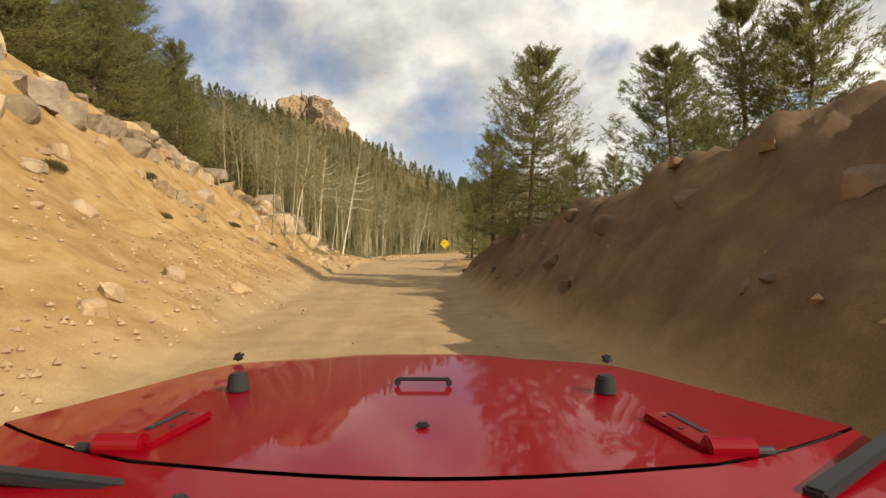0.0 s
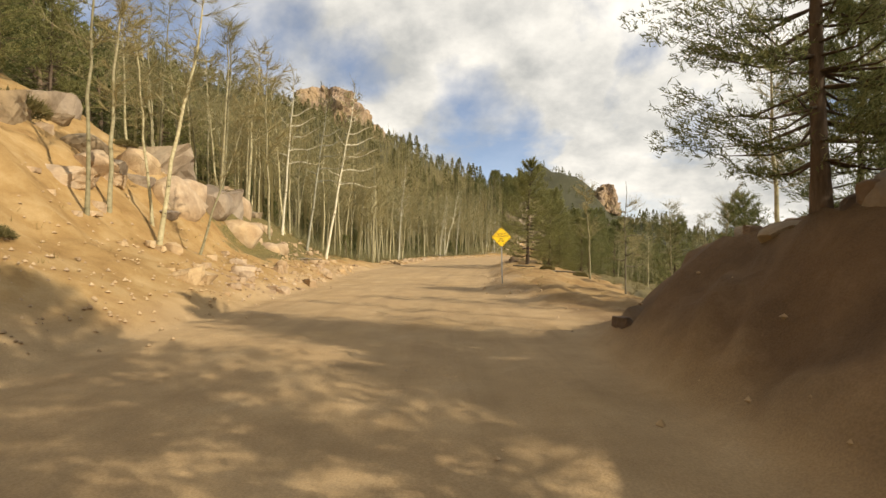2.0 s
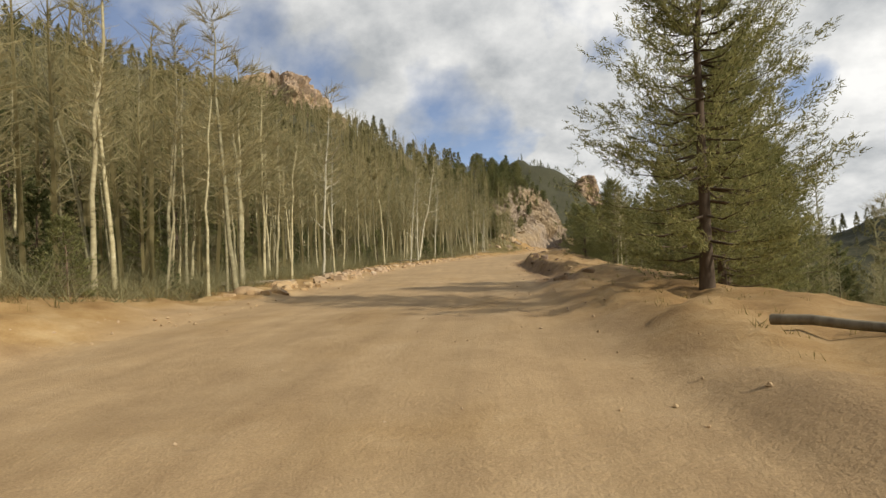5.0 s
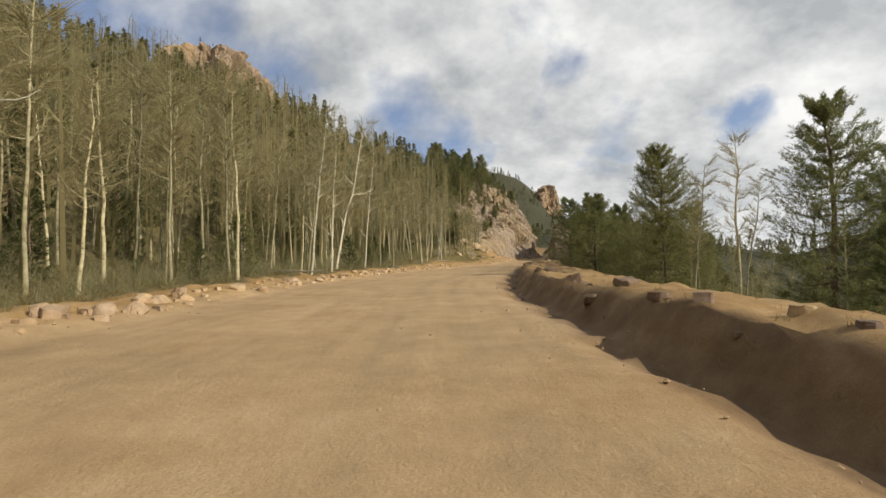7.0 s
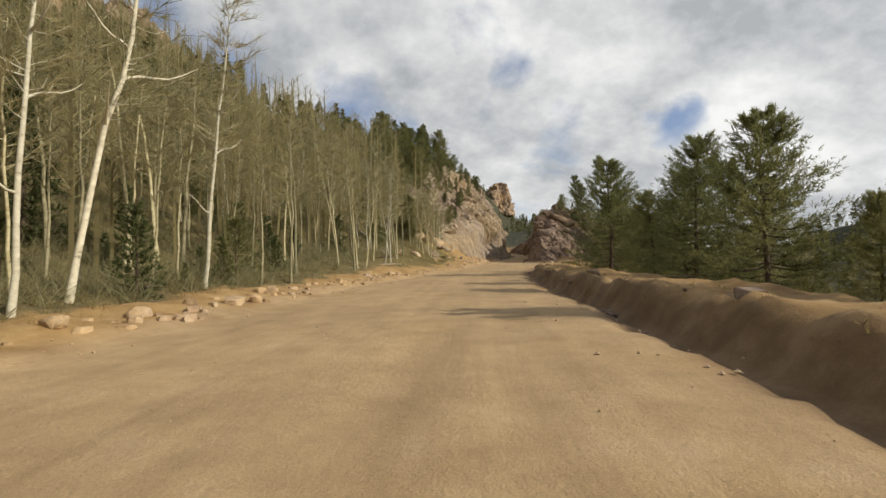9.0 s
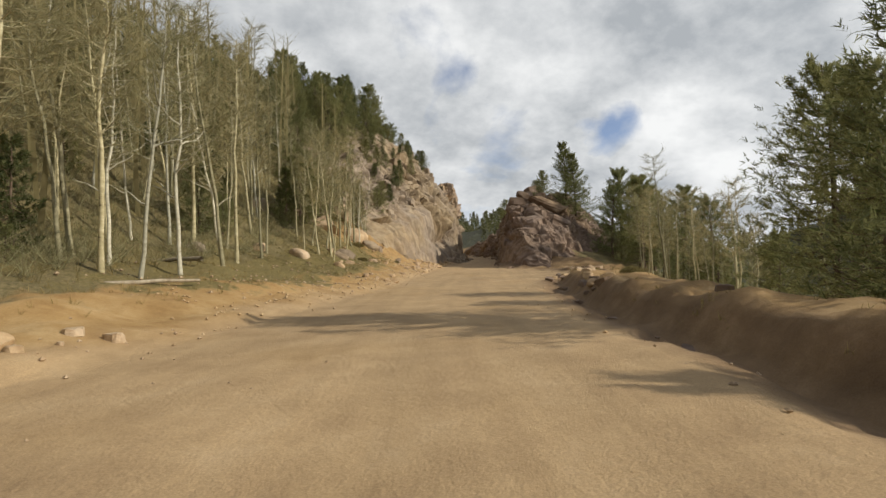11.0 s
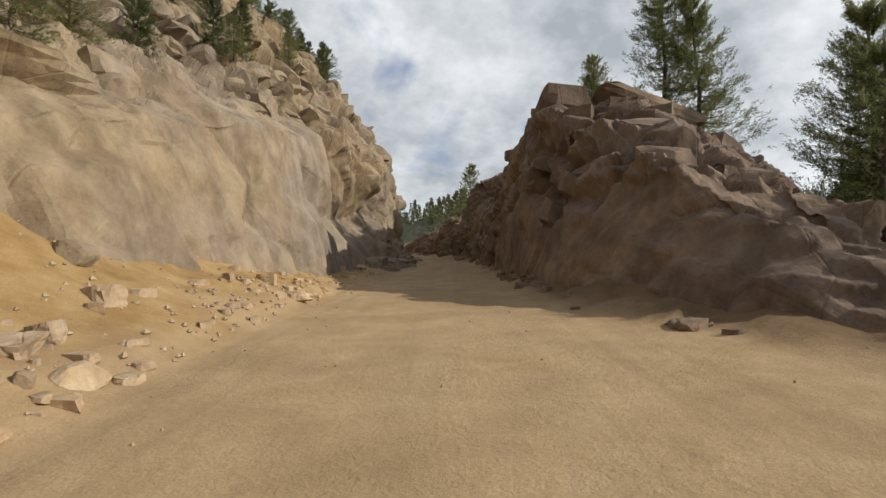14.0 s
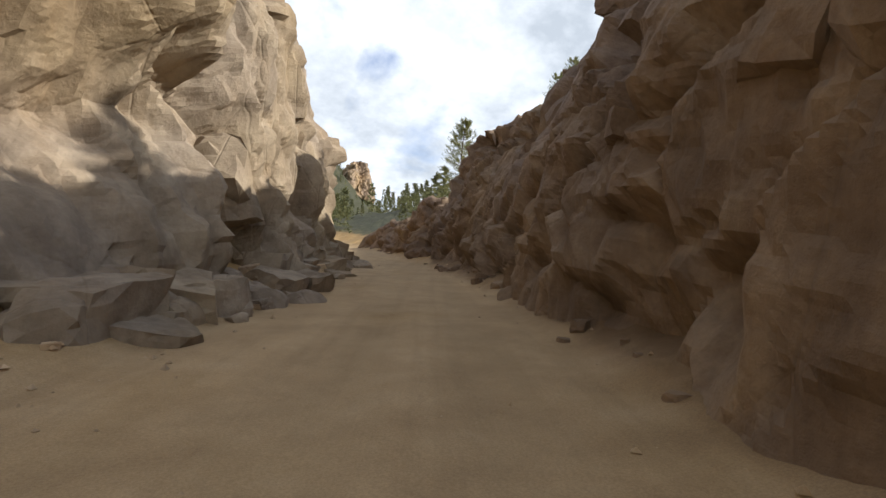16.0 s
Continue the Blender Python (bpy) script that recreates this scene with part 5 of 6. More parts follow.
# stones pushed to the edge by the grader
for _ in range(190):
    s = ROCK.uniform(78, 166)
    put_boulder(s, float(edges(s)[0]) - ROCK.uniform(0.1, 1.8), ROCK.choice([0.1, 0.14, 0.18, 0.24, 0.32]), "angular pale stone along the road's edge", "stones along the left edge", name="stone", pool=BOULDERS + ROUNDED + BLOCKS[:2])
# rubble under the cliff and along the cut
for _ in range(70):
    s = ROCK.uniform(203, 262)
    put_boulder(s, float(edges(s)[0]) - abs(ROCK.gauss(0, 1.0)), ROCK.choice([0.1, 0.14, 0.2, 0.3]), "broken granite block at the foot of the cliff", "rubble under the cliff", name="stone", pool=BLOCKS)
for _ in range(45):
    s = ROCK.uniform(212, 262)
    put_boulder(s, float(edges(s)[1]) + abs(ROCK.gauss(0.2, 0.7)), ROCK.choice([0.1, 0.14, 0.2, 0.28]), "brown granite block at the foot of the knoll", "rubble under the knoll", name="stone", pool=DARK_BLOCKS)
for s, d, r in ((181, 6.6, 0.3), (182, 7.0, 0.22), (179, 6.2, 0.2), (176, 5.6, 0.25), (184, 7.4, 0.3), (178, 6.8, 0.35), (88, 4.6, 0.2), (96, 5.4, 0.15), (120, 6.2, 0.2), (134, 5.7, 0.16)):
    put_boulder(s, d, r, "stone on the low berm of earth", "stones on the berm", name="stone")
for _ in range(90):
    s = ROCK.uniform(203, 222)
    put_boulder(s, float(edges(s)[0]) - abs(ROCK.gauss(0.5, 1.2)), ROCK.choice([0.06, 0.08, 0.11, 0.15, 0.2]), "pale broken granite block at the foot of the cliff", "rubble under the cliff", name="stone", pool=BLOCKS)
for _ in range(11):
    s = ROCK.uniform(204, 216)
    put_boulder(s, -ROCK.uniform(6.5, 13.5), ROCK.choice([0.2, 0.3, 0.4, 0.55, 0.75]), "broken tan granite ledge on the slope below the cliff", "ledges below the cliff", name="rock_ledge", pool=CLIFF_BLOCKS)
for _ in range(70):
    s = ROCK.uniform(80, 202)
    put_boulder(s, float(edges(s)[1]) + ROCK.uniform(0.7, 2.6), ROCK.choice([0.07, 0.1, 0.14, 0.2, 0.26]), "brown stone in the face of the berm", "stones on the berm", name="stone", pool=DARK_BLOCKS)
for _ in range(44):
    s = ROCK.uniform(184, 203)
    put_boulder(s, float(edges(s)[1]) + ROCK.uniform(0.6, 3.6), ROCK.choice([0.12, 0.18, 0.22, 0.26, 0.32]), "broken tan stone in the rubble of the berm", "rubble on the berm", name="stone", pool=BLOCKS + DARK_BLOCKS[:2])
# loose boulders along the top of the cliff and of the knoll
for _ in range(52):
    s = ROCK.uniform(210, 268)
    d = -ROCK.uniform(9.5, 19)
    put_boulder(s, d, ROCK.uniform(0.4, 1.25), "weathered granite boulder on the cliff top", "boulders on the cliff top", z=on_face(left_face, s, d) - 0.3, pool=CLIFF_BLOCKS)
for s, d, r in ((228.5, 5.6, 1.1), (231, 7.5, 1.3), (226.5, 7.6, 0.9), (224, 8.5, 0.8), (229, 9.8, 1.0), (236, 6.2, 1.0), (243, 6.0, 1.1), (251, 6.2, 0.9), (240, 8, 1.2), (221, 7, 0.5), (222.5, 10.5, 0.7)):
    put_boulder(s, d, r, "square brown granite block on the knoll", "blocks on the knoll", z=on_face(right_face, s, d) - 0.3, pool=DARK_BLOCKS)


def joint_block(seed, mat):
    """A slab of jointed rock: long, flat-faced, with broken corners."""
    rs = np.random.RandomState(seed)
    bm = bmesh.new()
    bmesh.ops.create_cube(bm, size=2.0)
    bmesh.ops.subdivide_edges(bm, edges=bm.edges[:], cuts=3, use_grid_fill=True)
    bmesh.ops.triangulate(bm, faces=bm.faces[:])
    bm.verts.index_update()
    v = np.array([x.co[:] for x in bm.verts])
    f = np.array([[x.index for x in p.verts] for p in bm.faces])
    bm.free()
    for _ in range(9):
        n = rs.normal(size=3)
        n /= np.linalg.norm(n)
        v -= np.maximum(v @ n - rs.uniform(0.75, 1.05), 0)[:, None] * n
    v[:, 0] += 0.25 * rs.uniform(-1, 1) * v[:, 1]
    v += rs.normal(0, 0.02, v.shape)
    return mesh("rock_block", v, f, mat)


def joint_blocks(owner, face, meshes, n, s0, s1, k0, k1, wide, tall, proud, side, seed):
    """Sets jointed blocks into a rock face, part of each standing out of it."""
    rnd = random.Random(seed)
    for _ in range(n):
        s, k = rnd.uniform(s0, s1), rnd.uniform(k0, k1)
        p = np.array(face(s))
        ln = np.concatenate([[0], np.cumsum(np.hypot(*np.diff(p, axis=0).T))])
        q = k * ln[3]
        d, h = np.interp(q, ln, p[:, 0]), np.interp(q, ln, p[:, 1])
        d2, h2 = np.interp(q + 0.5, ln, p[:, 0]), np.interp(q + 0.5, ln, p[:, 1])
        a, b, c = plan(s, d), plan(s + 0.5, np.interp(q, ln, np.array(face(s + 0.5))[:, 0])), plan(s, d2)
        z = float(np.interp(s, AK, AZ))
        o = Vector((float(a[0]), float(a[1]), h + z))
        along = (Vector((float(b[0]), float(b[1]), o.z)) - o).normalized()
        up = (Vector((float(c[0]), float(c[1]), h2 + z)) - o).normalized()
        out = along.cross(up).normalized() * side
        up = out.cross(along) if side > 0 else along.cross(out)
        w = rnd.uniform(*wide)
        t = w * rnd.uniform(*tall)
        deep = rnd.uniform(0.5, 0.9) * w
        m = Matrix((along * side, up.normalized(), out)).transposed().to_4x4()
        m.translation = o - out * (deep - rnd.uniform(*proud))
        ease = min(1.0, 1.2 / w) ** 2
        turn = pose(0, 0, 0, rnd.gauss(0, 7) * ease, rnd.gauss(0, 9) * ease, rnd.gauss(-10, 10))
        ob = new("rock_block", rnd.choice(meshes))
        ob.parent = owner
        ob.matrix_basis = m @ turn @ Matrix.Diagonal((w / 2, t / 2, deep, 1))


LEFT_SLABS = [joint_block(300 + i, CLIFF) for i in range(8)]
RIGHT_SLABS = [joint_block(320 + i, SHADED_BROWN_ROCK) for i in range(8)]
cliff_a, cliff_b = bpy.data.objects["cliff_left"], bpy.data.objects["cliff_right"]
# blocks that stand out of the broken part, and ledges piled along the top
joint_blocks(cliff_a, left_face, LEFT_SLABS, 26, 238, 262, 0.05, 0.95, (1.0, 2.2), (1.2, 2.4), (0.04, 0.18), 1, 72)
joint_blocks(cliff_a, left_face, LEFT_SLABS, 46, 208, 250, 0.62, 1.0, (0.8, 2.4), (0.35, 0.7), (0.15, 0.45), 1, 73)
joint_blocks(cliff_b, right_face, RIGHT_SLABS, 34, 222, 262, 0.3, 0.98, (0.8, 1.9), (0.5, 1.1), (0.04, 0.2), -1, 75)


def laid_block(s, d, h, size, turn, label, meshes, group):
    """A large block laid on the rock at height h over the road's line."""
    x, y = plan(s, d)
    o = new("boulder", ROCK.choice(meshes))
    head = math.degrees(math.atan2(float(np.interp(s, AK, ATY)), float(np.interp(s, AK, ATX)))) - 90
    o.matrix_basis = pose(float(x), float(y), h + float(np.interp(s, AK, AZ)), turn[0], turn[1], turn[2] + head) @ Matrix.Diagonal((size[0] / 2, size[1] / 2, size[2] / 2, 1))
    return tagged(o, label, "boulder", group)


for s, d, h, size, turn in ((228.4, 5.5, 8.0, (2.4, 2.2, 1.9), (0, 4, 8)), (228.6, 9.6, 7.9, (5.6, 2.6, 1.5), (0, 24, -8)), (226.4, 7.8, 6.9, (2.6, 2.0, 1.4), (8, 14, 20)), (221.4, 7.2, 4.8, (2.6, 2.2, 1.9), (20, -10, 30)), (219.4, 6.7, 3.7, (1.7, 1.5, 1.7), (14, -8, 45)),
                            (225.6, 11.2, 5.4, (2.6, 1.8, 1.2), (5, 26, 10)), (223.6, 6.4, 5.3, (1.6, 1.5, 1.0), (0, 10, 70)), (222.8, 10.2, 4.7, (2.0, 1.5, 1.0), (6, 22, 30)), (232.5, 6.8, 9.6, (2.4, 2.0, 1.4), (0, 8, 15)), (249, 8.9, 11.6, (3.0, 2.6, 2.2), (-6, -12, 25))):
    laid_block(s, d, h, size, turn, "square brown granite block capping the knoll", RIGHT_SLABS, "blocks on the knoll")
# overhanging slabs along the top of the smooth face
for s, d, h, size, turn in ((210.5, -10.6, 3.3, (1.8, 2.6, 1.1), (-20, 10, 25)), (211.8, -11.6, 3.9, (1.6, 3.2, 1.0), (-14, 8, 12)), (215.5, -10.3, 5.9, (2.4, 5.4, 0.9), (5, -6, 6)), (219.5, -10.6, 7.1, (2.0, 4.0, 0.9), (8, -4, 2)), (207.5, -11.6, 3.2, (2.0, 2.2, 1.5), (-10, 14, 40)), (223, -13.5, 9.6, (2.0, 2.4, 2.0), (10, 5, 30))):
    laid_block(s, d, h, size, turn, "long tan granite slab lying over the cliff face", LEFT_SLABS, "slabs over the cliff")
# fallen blocks heaped against the foot of both faces in the cut
for _ in range(120):
    s = ROCK.uniform(236, 268)
    k = abs(ROCK.gauss(0, 0.55))
    put_boulder(s, float(edges(s)[0]) - 1.5 + k * 1.7, ROCK.choice([0.28, 0.36, 0.5, 0.7, 0.95]) * (1.15 - 0.55 * min(k, 1)), "fallen granite block heaped under the cliff", "heap of fallen blocks", name="fallen_block", pool=CLIFF_BLOCKS)
for s, d, r in ((51.6, -13.2, 1.7), (54.2, -14.8, 2.0), (50.6, -15.6, 2.1), (56.8, -17, 1.9), (53.4, -18, 2.2), (57.6, -14.6, 1.2), (55, -12.4, 0.9)):
    put_boulder(s, d, r, "large rounded tan granite boulder bedded in the bank", "boulder heap under the aspens", z=float(height(s, d)[0]) - 0.55 * r, pool=ROUNDED[:3] + CLIFF_BLOCKS[:4])



def small_stones(name, stones, mat, label):
    rs = np.random.RandomState(61)
    soup = Soup()
    me = block_mesh(290, mat, name, 2)
    v = np.array([x.co[:] for x in me.vertices])
    f = np.array([p.vertices[:] for p in me.polygons])
    for p, r, _ in stones:
        a = rs.uniform(0, 2 * np.pi)
        w = v * rs.uniform(0.7, 1.3, 3) * r * 1.25
        w = np.column_stack([w[:, 0] * np.cos(a) - w[:, 1] * np.sin(a), w[:, 0] * np.sin(a) + w[:, 1] * np.cos(a), w[:, 2]])
        soup.add(w + [p.x, p.y, p.z + 0.05 * r], f)
    bpy.data.meshes.remove(me)
    return tagged(new(name, soup.mesh(name, mat)), label, "gravel", kind="stuff")


small_stones("small_stones", [q for q in SMALL if not q[2]], GRANITE, "small angular tan stones strewn along the road")
small_stones("small_brown_stones", [q for q in SMALL if q[2]], SHADED_BROWN_ROCK, "small brown stones in the earth bank and under the knoll")


def pebbles(name, n, where, size, seed, label):
    rs = np.random.RandomState(seed)
    soup = Soup()
    base = np.array([[1, 0, 0], [-1, 0, 0], [0, 1, 0], [0, -1, 0], [0, 0, 0.8], [0, 0, -0.6]], float)
    tri = np.array([[0, 2, 4], [2, 1, 4], [1, 3, 4], [3, 0, 4], [2, 0, 5], [1, 2, 5], [3, 1, 5], [0, 3, 5]])
    S, D = where(rs, n)
    x, y = plan(S, D)
    z = height(S, D)
    for a, b, c, r in zip(x, y, z, size * rs.uniform(0.4, 1.4, n) ** 1.5):
        soup.add(base * rs.uniform(0.6, 1.1, (6, 3)) * r + [a, b, c + 0.2 * r], tri)
    return tagged(new(name, soup.mesh(name, GRANITE)), label, "gravel", kind="stuff")


def left_bank(rs, n):
    s = np.concatenate([rs.uniform(2, 60, n // 2), rs.uniform(170, 262, n - n // 2)])
    return s, edges(s)[0] - np.abs(rs.normal(0, 3.0, n))


def road_edges(rs, n):
    s = rs.uniform(2, 262, n)
    lo, hi = edges(s)
    left = rs.rand(n) < 0.6
    return s, np.where(left, lo - rs.normal(0.2, 0.7, n), hi + rs.normal(0.3, 0.6, n))


pebbles("bank_gravel", 4600, left_bank, 0.058, 31, "loose stones scattered over the sandy bank")
pebbles("road_gravel", 1600, road_edges, 0.045, 32, "small stones along the road's edges")
pebbles("road_grit", 900, lambda rs, n: ((lambda s: (s, rs.uniform(edges(s)[0], edges(s)[1])))(rs.uniform(2, 250, n))), 0.02, 33, "fine gravel on the dirt road")


def tufts(name, n, where, tall, mat, seed, label, blades=7, category="grass", splay=0.45, width=0.014):
    rs = np.random.RandomState(seed)
    soup = Soup()
    S, D = where(rs, n)
    x, y = plan(S, D)
    z = height(S, D)
    base = np.repeat(np.stack([x, y, z - 0.02], 1), blades, 0) + rs.normal(0, 0.05, (n * blades, 3)) * [1, 1, 0]
    way = rs.normal(0, splay, (n * blades, 3))
    way[:, 2] = 1
    soup.blades(base, way, tall * rs.uniform(0.5, 1.3, n * blades), width, rs)
    return tagged(new(name, soup.mesh(name, mat)), label, category, kind="stuff")


tufts("berm_grass", 800, lambda rs, n: ((lambda s: (s, edges(s)[1] + 1.4 + np.abs(rs.normal(0, 2.0, n))))(rs.uniform(42, 205, n))), 0.15, DRYGRASS, 41, "dry yellow grass on the outer berm")
tufts("verge_grass", 2600, lambda rs, n: ((lambda s: (s, edges(s)[0] - 2.2 - np.abs(rs.normal(0, 4.0, n))))(rs.uniform(52, 206, n))), 0.22, DRYGRASS, 42, "dry grass under the aspens")
tufts("bank_grass", 260, lambda rs, n: ((lambda s: (s, edges(s)[0] - 2.5 - np.abs(rs.normal(0, 5.0, n))))(rs.uniform(4, 48, n))), 0.20, DRYGRASS, 43, "sparse dry weeds on the sandy bank")
tufts("undergrowth", 5200, lambda rs, n: (rs.uniform(60, 205, n), -rs.uniform(10.6, 34, n)), 0.7, SHRUB, 44, "low brown undergrowth in the wood", 9, "undergrowth")
tufts("brushwood", 5200, lambda rs, n: (rs.uniform(62, 200, n), -rs.uniform(11.4, 30, n)), 1.5, TWIGS, 46, "bare grey-brown brushwood between the aspens", 11, "undergrowth", 0.9, 0.022)
tufts("moss_grass", 5000, lambda rs, n: (rs.uniform(184, 207, n), -rs.uniform(6.5, 17, n)), 0.12, SHRUB, 47, "low moss and grass on the bank before the cliff", 8, "grass", 0.7, 0.014)
tufts("slope_brush", 2200, lambda rs, n: (rs.uniform(44, 205, n), rs.uniform(9, 32, n)), 0.6, SHRUB, 45, "grey-brown brush on the outer slope", 8, "undergrowth")


def shrub_mesh(seed):
    rs = np.random.RandomState(seed)
    soup = Soup()
    n = 1500
    az, u = rs.uniform(0, 2 * np.pi, n), rs.rand(n) ** 0.5
    p = np.column_stack([np.cos(az) * u, np.sin(az) * u, 0.62 * np.sqrt(np.maximum(1 - u * u, 0)) * rs.uniform(0.2, 1, n)])
    soup.blades(p * 0.9, p + rs.normal(0, 0.4, (n, 3)) + [0, 0, 0.5], rs.uniform(0.14, 0.3, n), 0.05, rs)
    return soup.mesh("shrub", SHRUB)


SHRUBS = [shrub_mesh(51), shrub_mesh(52)]
for s, d, r in ((42, -15.4, 1.25), (44, -17, 0.8), (20, -9.5, 0.4), (24, -12, 0.5), (31, -10.5, 0.5), (15, -10.2, 0.45), (35, -9.4, 0.5), (12, -11.5, 0.5), (28, -14, 0.6), (48, -15.5, 0.6), (52, -14.5, 0.8),
                (57, 5.6, 0.5), (63, 8.5, 0.6), (86, 9, 0.6), (112, 9.5, 0.7), (131, 9, 0.6), (198, -7.8, 0.5), (207, -6.8, 0.4), (203, -9.6, 0.8), (218, -11.5, 0.9), (192, 9.5, 0.6), (185, 10, 0.7), (211, -12, 0.8), (206, -12.5, 0.9), (214, -13, 0.9)):
    p = spot(s, d, -0.05)
    o = new("shrub", SHRUBS[ROCK.randrange(2)])
    o.matrix_basis = pose(p.x, p.y, p.z, 0, 0, ROCK.uniform(0, 360)) @ Matrix.Scale(r, 4)
    tagged(o, "low rounded olive-brown shrub on sandy soil", "shrub", "shrubs on the banks")


def log(s, d, length, r, turn):
    p = spot(s, d, r * 0.8)
    n = 7
    q = np.linspace(-0.5, 0.5, n) * length
    rs = np.random.RandomState(int(s * 10))
    pts = np.column_stack([q, rs.normal(0, 0.04, n), rs.normal(0, 0.02, n)])
    v, f = tube(pts, np.linspace(r, r * 0.55, n), 7)
    o = new("fallen_log", mesh("fallen_log", v, f, DEADWOOD, True))
    o.matrix_basis = pose(p.x, p.y, p.z, 0, 0, turn)
    return tagged(o, "weathered grey log lying on the ground", "log", "fallen logs")


for s, d, ln, r, turn in ((55.5, -9.6, 2.6, 0.07, 10), (60, 6.2, 3.5, 0.09, -35), (66, 4.6, 2.8, 0.08, -60), (88, -12.5, 4, 0.1, 30), (103, -12.2, 3.5, 0.09, 70), (126, -11.6, 4, 0.1, 12), (141, -13, 3.5, 0.09, 100), (150, 9.5, 4, 0.1, -40),
                          (172, -9.5, 3.5, 0.09, 25), (178, -12, 4, 0.1, 140), (195, -13, 3, 0.08, 40)):
    log(s, d, ln, r, turn)

# ---- road sign ----


def part(name, bm, mat, parent, label="", smooth=False):
    """Links a bmesh as one mesh object under a thing or a part."""
    me = bpy.data.meshes.new(name)
    bm.to_mesh(me)
    bm.free()
    me.materials.append(mat)
    if smooth:
        me.shade_smooth()
    o = new(name, me)
    o.parent = parent
    return tagged(o, label)


def box(sx, sy, sz, at=(0, 0, 0), bevel=0.0, turn=(0, 0, 0)):
    bm = bmesh.new()
    bmesh.ops.create_cube(bm, size=1.0)
    bmesh.ops.scale(bm, vec=(sx, sy, sz), verts=bm.verts)
    if bevel:
        bmesh.ops.bevel(bm, geom=bm.edges[:], offset=bevel, segments=2, affect="EDGES")
    bmesh.ops.transform(bm, matrix=pose(*at, *turn), verts=bm.verts)
    return bm


def cyl(r1, r2, h, at=(0, 0, 0), turn=(0, 0, 0), n=20, bevel=0.0):
    bm = bmesh.new()
    bmesh.ops.create_cone(bm, cap_ends=True, segments=n, radius1=r1, radius2=r2, depth=h)
    if bevel:
        bmesh.ops.bevel(bm, geom=[e for e in bm.edges if len(e.link_faces) == 2 and e.calc_face_angle(0) > 0.8], offset=bevel, segments=2, affect="EDGES")
    bmesh.ops.transform(bm, matrix=pose(*at, *turn), verts=bm.verts)
    return bm


def road_sign():
    root = tagged(new("road_sign"), "yellow diamond warning sign on a thin steel post", "road sign")
    foot = spot(47.35, 2.5, -0.23)
    root.matrix_basis = pose(foot.x, foot.y, foot.z, 0, -1.5, 9)
    mid = 2.42 - foot.z
    post = box(0.055, 0.03, mid + 0.35, (0, 0.03, (mid + 0.35) / 2 - 0.05), 0.006)
    part("post", post, STEEL, root, "thin grey steel post")
    half = 0.64
    plate = box(half, 0.004, half, (0, 0, 0), 0.0)
    bmesh.ops.bevel(plate, geom=[e for e in plate.edges if abs((e.verts[0].co - e.verts[1].co).y) > 0.003], offset=0.04, segments=4, affect="EDGES")
    bmesh.ops.transform(plate, matrix=pose(0, 0.008, mid, 0, 45, 0), verts=plate.verts)
    board = part("board", plate, SIGN_YELLOW, root, "bright yellow diamond board")
    bm = bmesh.new()
    r = half / 2 * math.sqrt(2) - 0.035
    w = 0.017
    ring = []
    for q in (r, r - w):
        ring.append([bm.verts.new((q * math.sin(a), 0.0, mid + q * math.cos(a))) for a in (0, math.pi / 2, math.pi, 1.5 * math.pi)])
    for i in range(4):
        j = (i + 1) % 4
        bm.faces.new((ring[0][i], ring[0][j], ring[1][j], ring[1][i]))
    bmesh.ops.translate(bm, vec=(0, 0.003, 0), verts=bm.verts)
    part("border", bm, SIGN_BLACK, board, "thin black border line")
    for text, z, size in (("NARROW", 0.125, 0.098), ("WINDING ROAD", 0.015, 0.098), ("NEXT", -0.095, 0.082), ("MILES", -0.19, 0.082)):
        cu = bpy.data.curves.new("lettering", "FONT")
        cu.body, cu.size, cu.align_x, cu.extrude = text, size, "CENTER", 0.0008
        cu.materials.append(SIGN_BLACK)
        o = new("lettering", cu)
        o.parent = board
        o.matrix_basis = pose(0.05 if text == "MILES" else 0, 0.002, mid + z - 0.01, 90, 0, 0) @ Matrix.Diagonal((0.86, 1, 1, 1))
    for x in (-0.135, -0.095):
        part("number_bar", box(0.016, 0.002, 0.06, (x, 0.003, mid - 0.172)), SIGN_BLACK, board)
    for z in (0.2, -0.2):
        part("bolt", cyl(0.009, 0.009, 0.008, (0, 0.002, mid + z), (90, 0, 0), 10), STEEL, root)
    return root


road_sign()


# ---- the red car, standing where the drive begins ----


def hood_point(u, v, lift=0.0):
    hw = float(np.interp(v, [0, 0.2, 0.45, 0.8, 0.95, 1.0], [1.03, 0.975, 0.91, 0.825, 0.77, 0.73]))
    y0, y1 = 0.905 + 0.37 * u * u, 2.18 - 0.05 * u**4
    z = 1.6 - (0.40 + 0.034 * v + 0.018 * u * u) + lift + 0.012 * (1 - min(1, (abs(u) / 0.55) ** 4))
    return Vector((u * hw - 0.034 - 0.045 * v, y0 + (y1 - y0) * v, z))


def sheet(rows):
    """A skin through rows of points."""
    bm = bmesh.new()
    vs = [[bm.verts.new(p) for p in r] for r in rows]
    for a, b in zip(vs, vs[1:]):
        for i in range(len(a) - 1):
            bm.faces.new((a[i], a[i + 1], b[i + 1], b[i]))
    bmesh.ops.recalc_face_normals(bm, faces=bm.faces)
    return bm


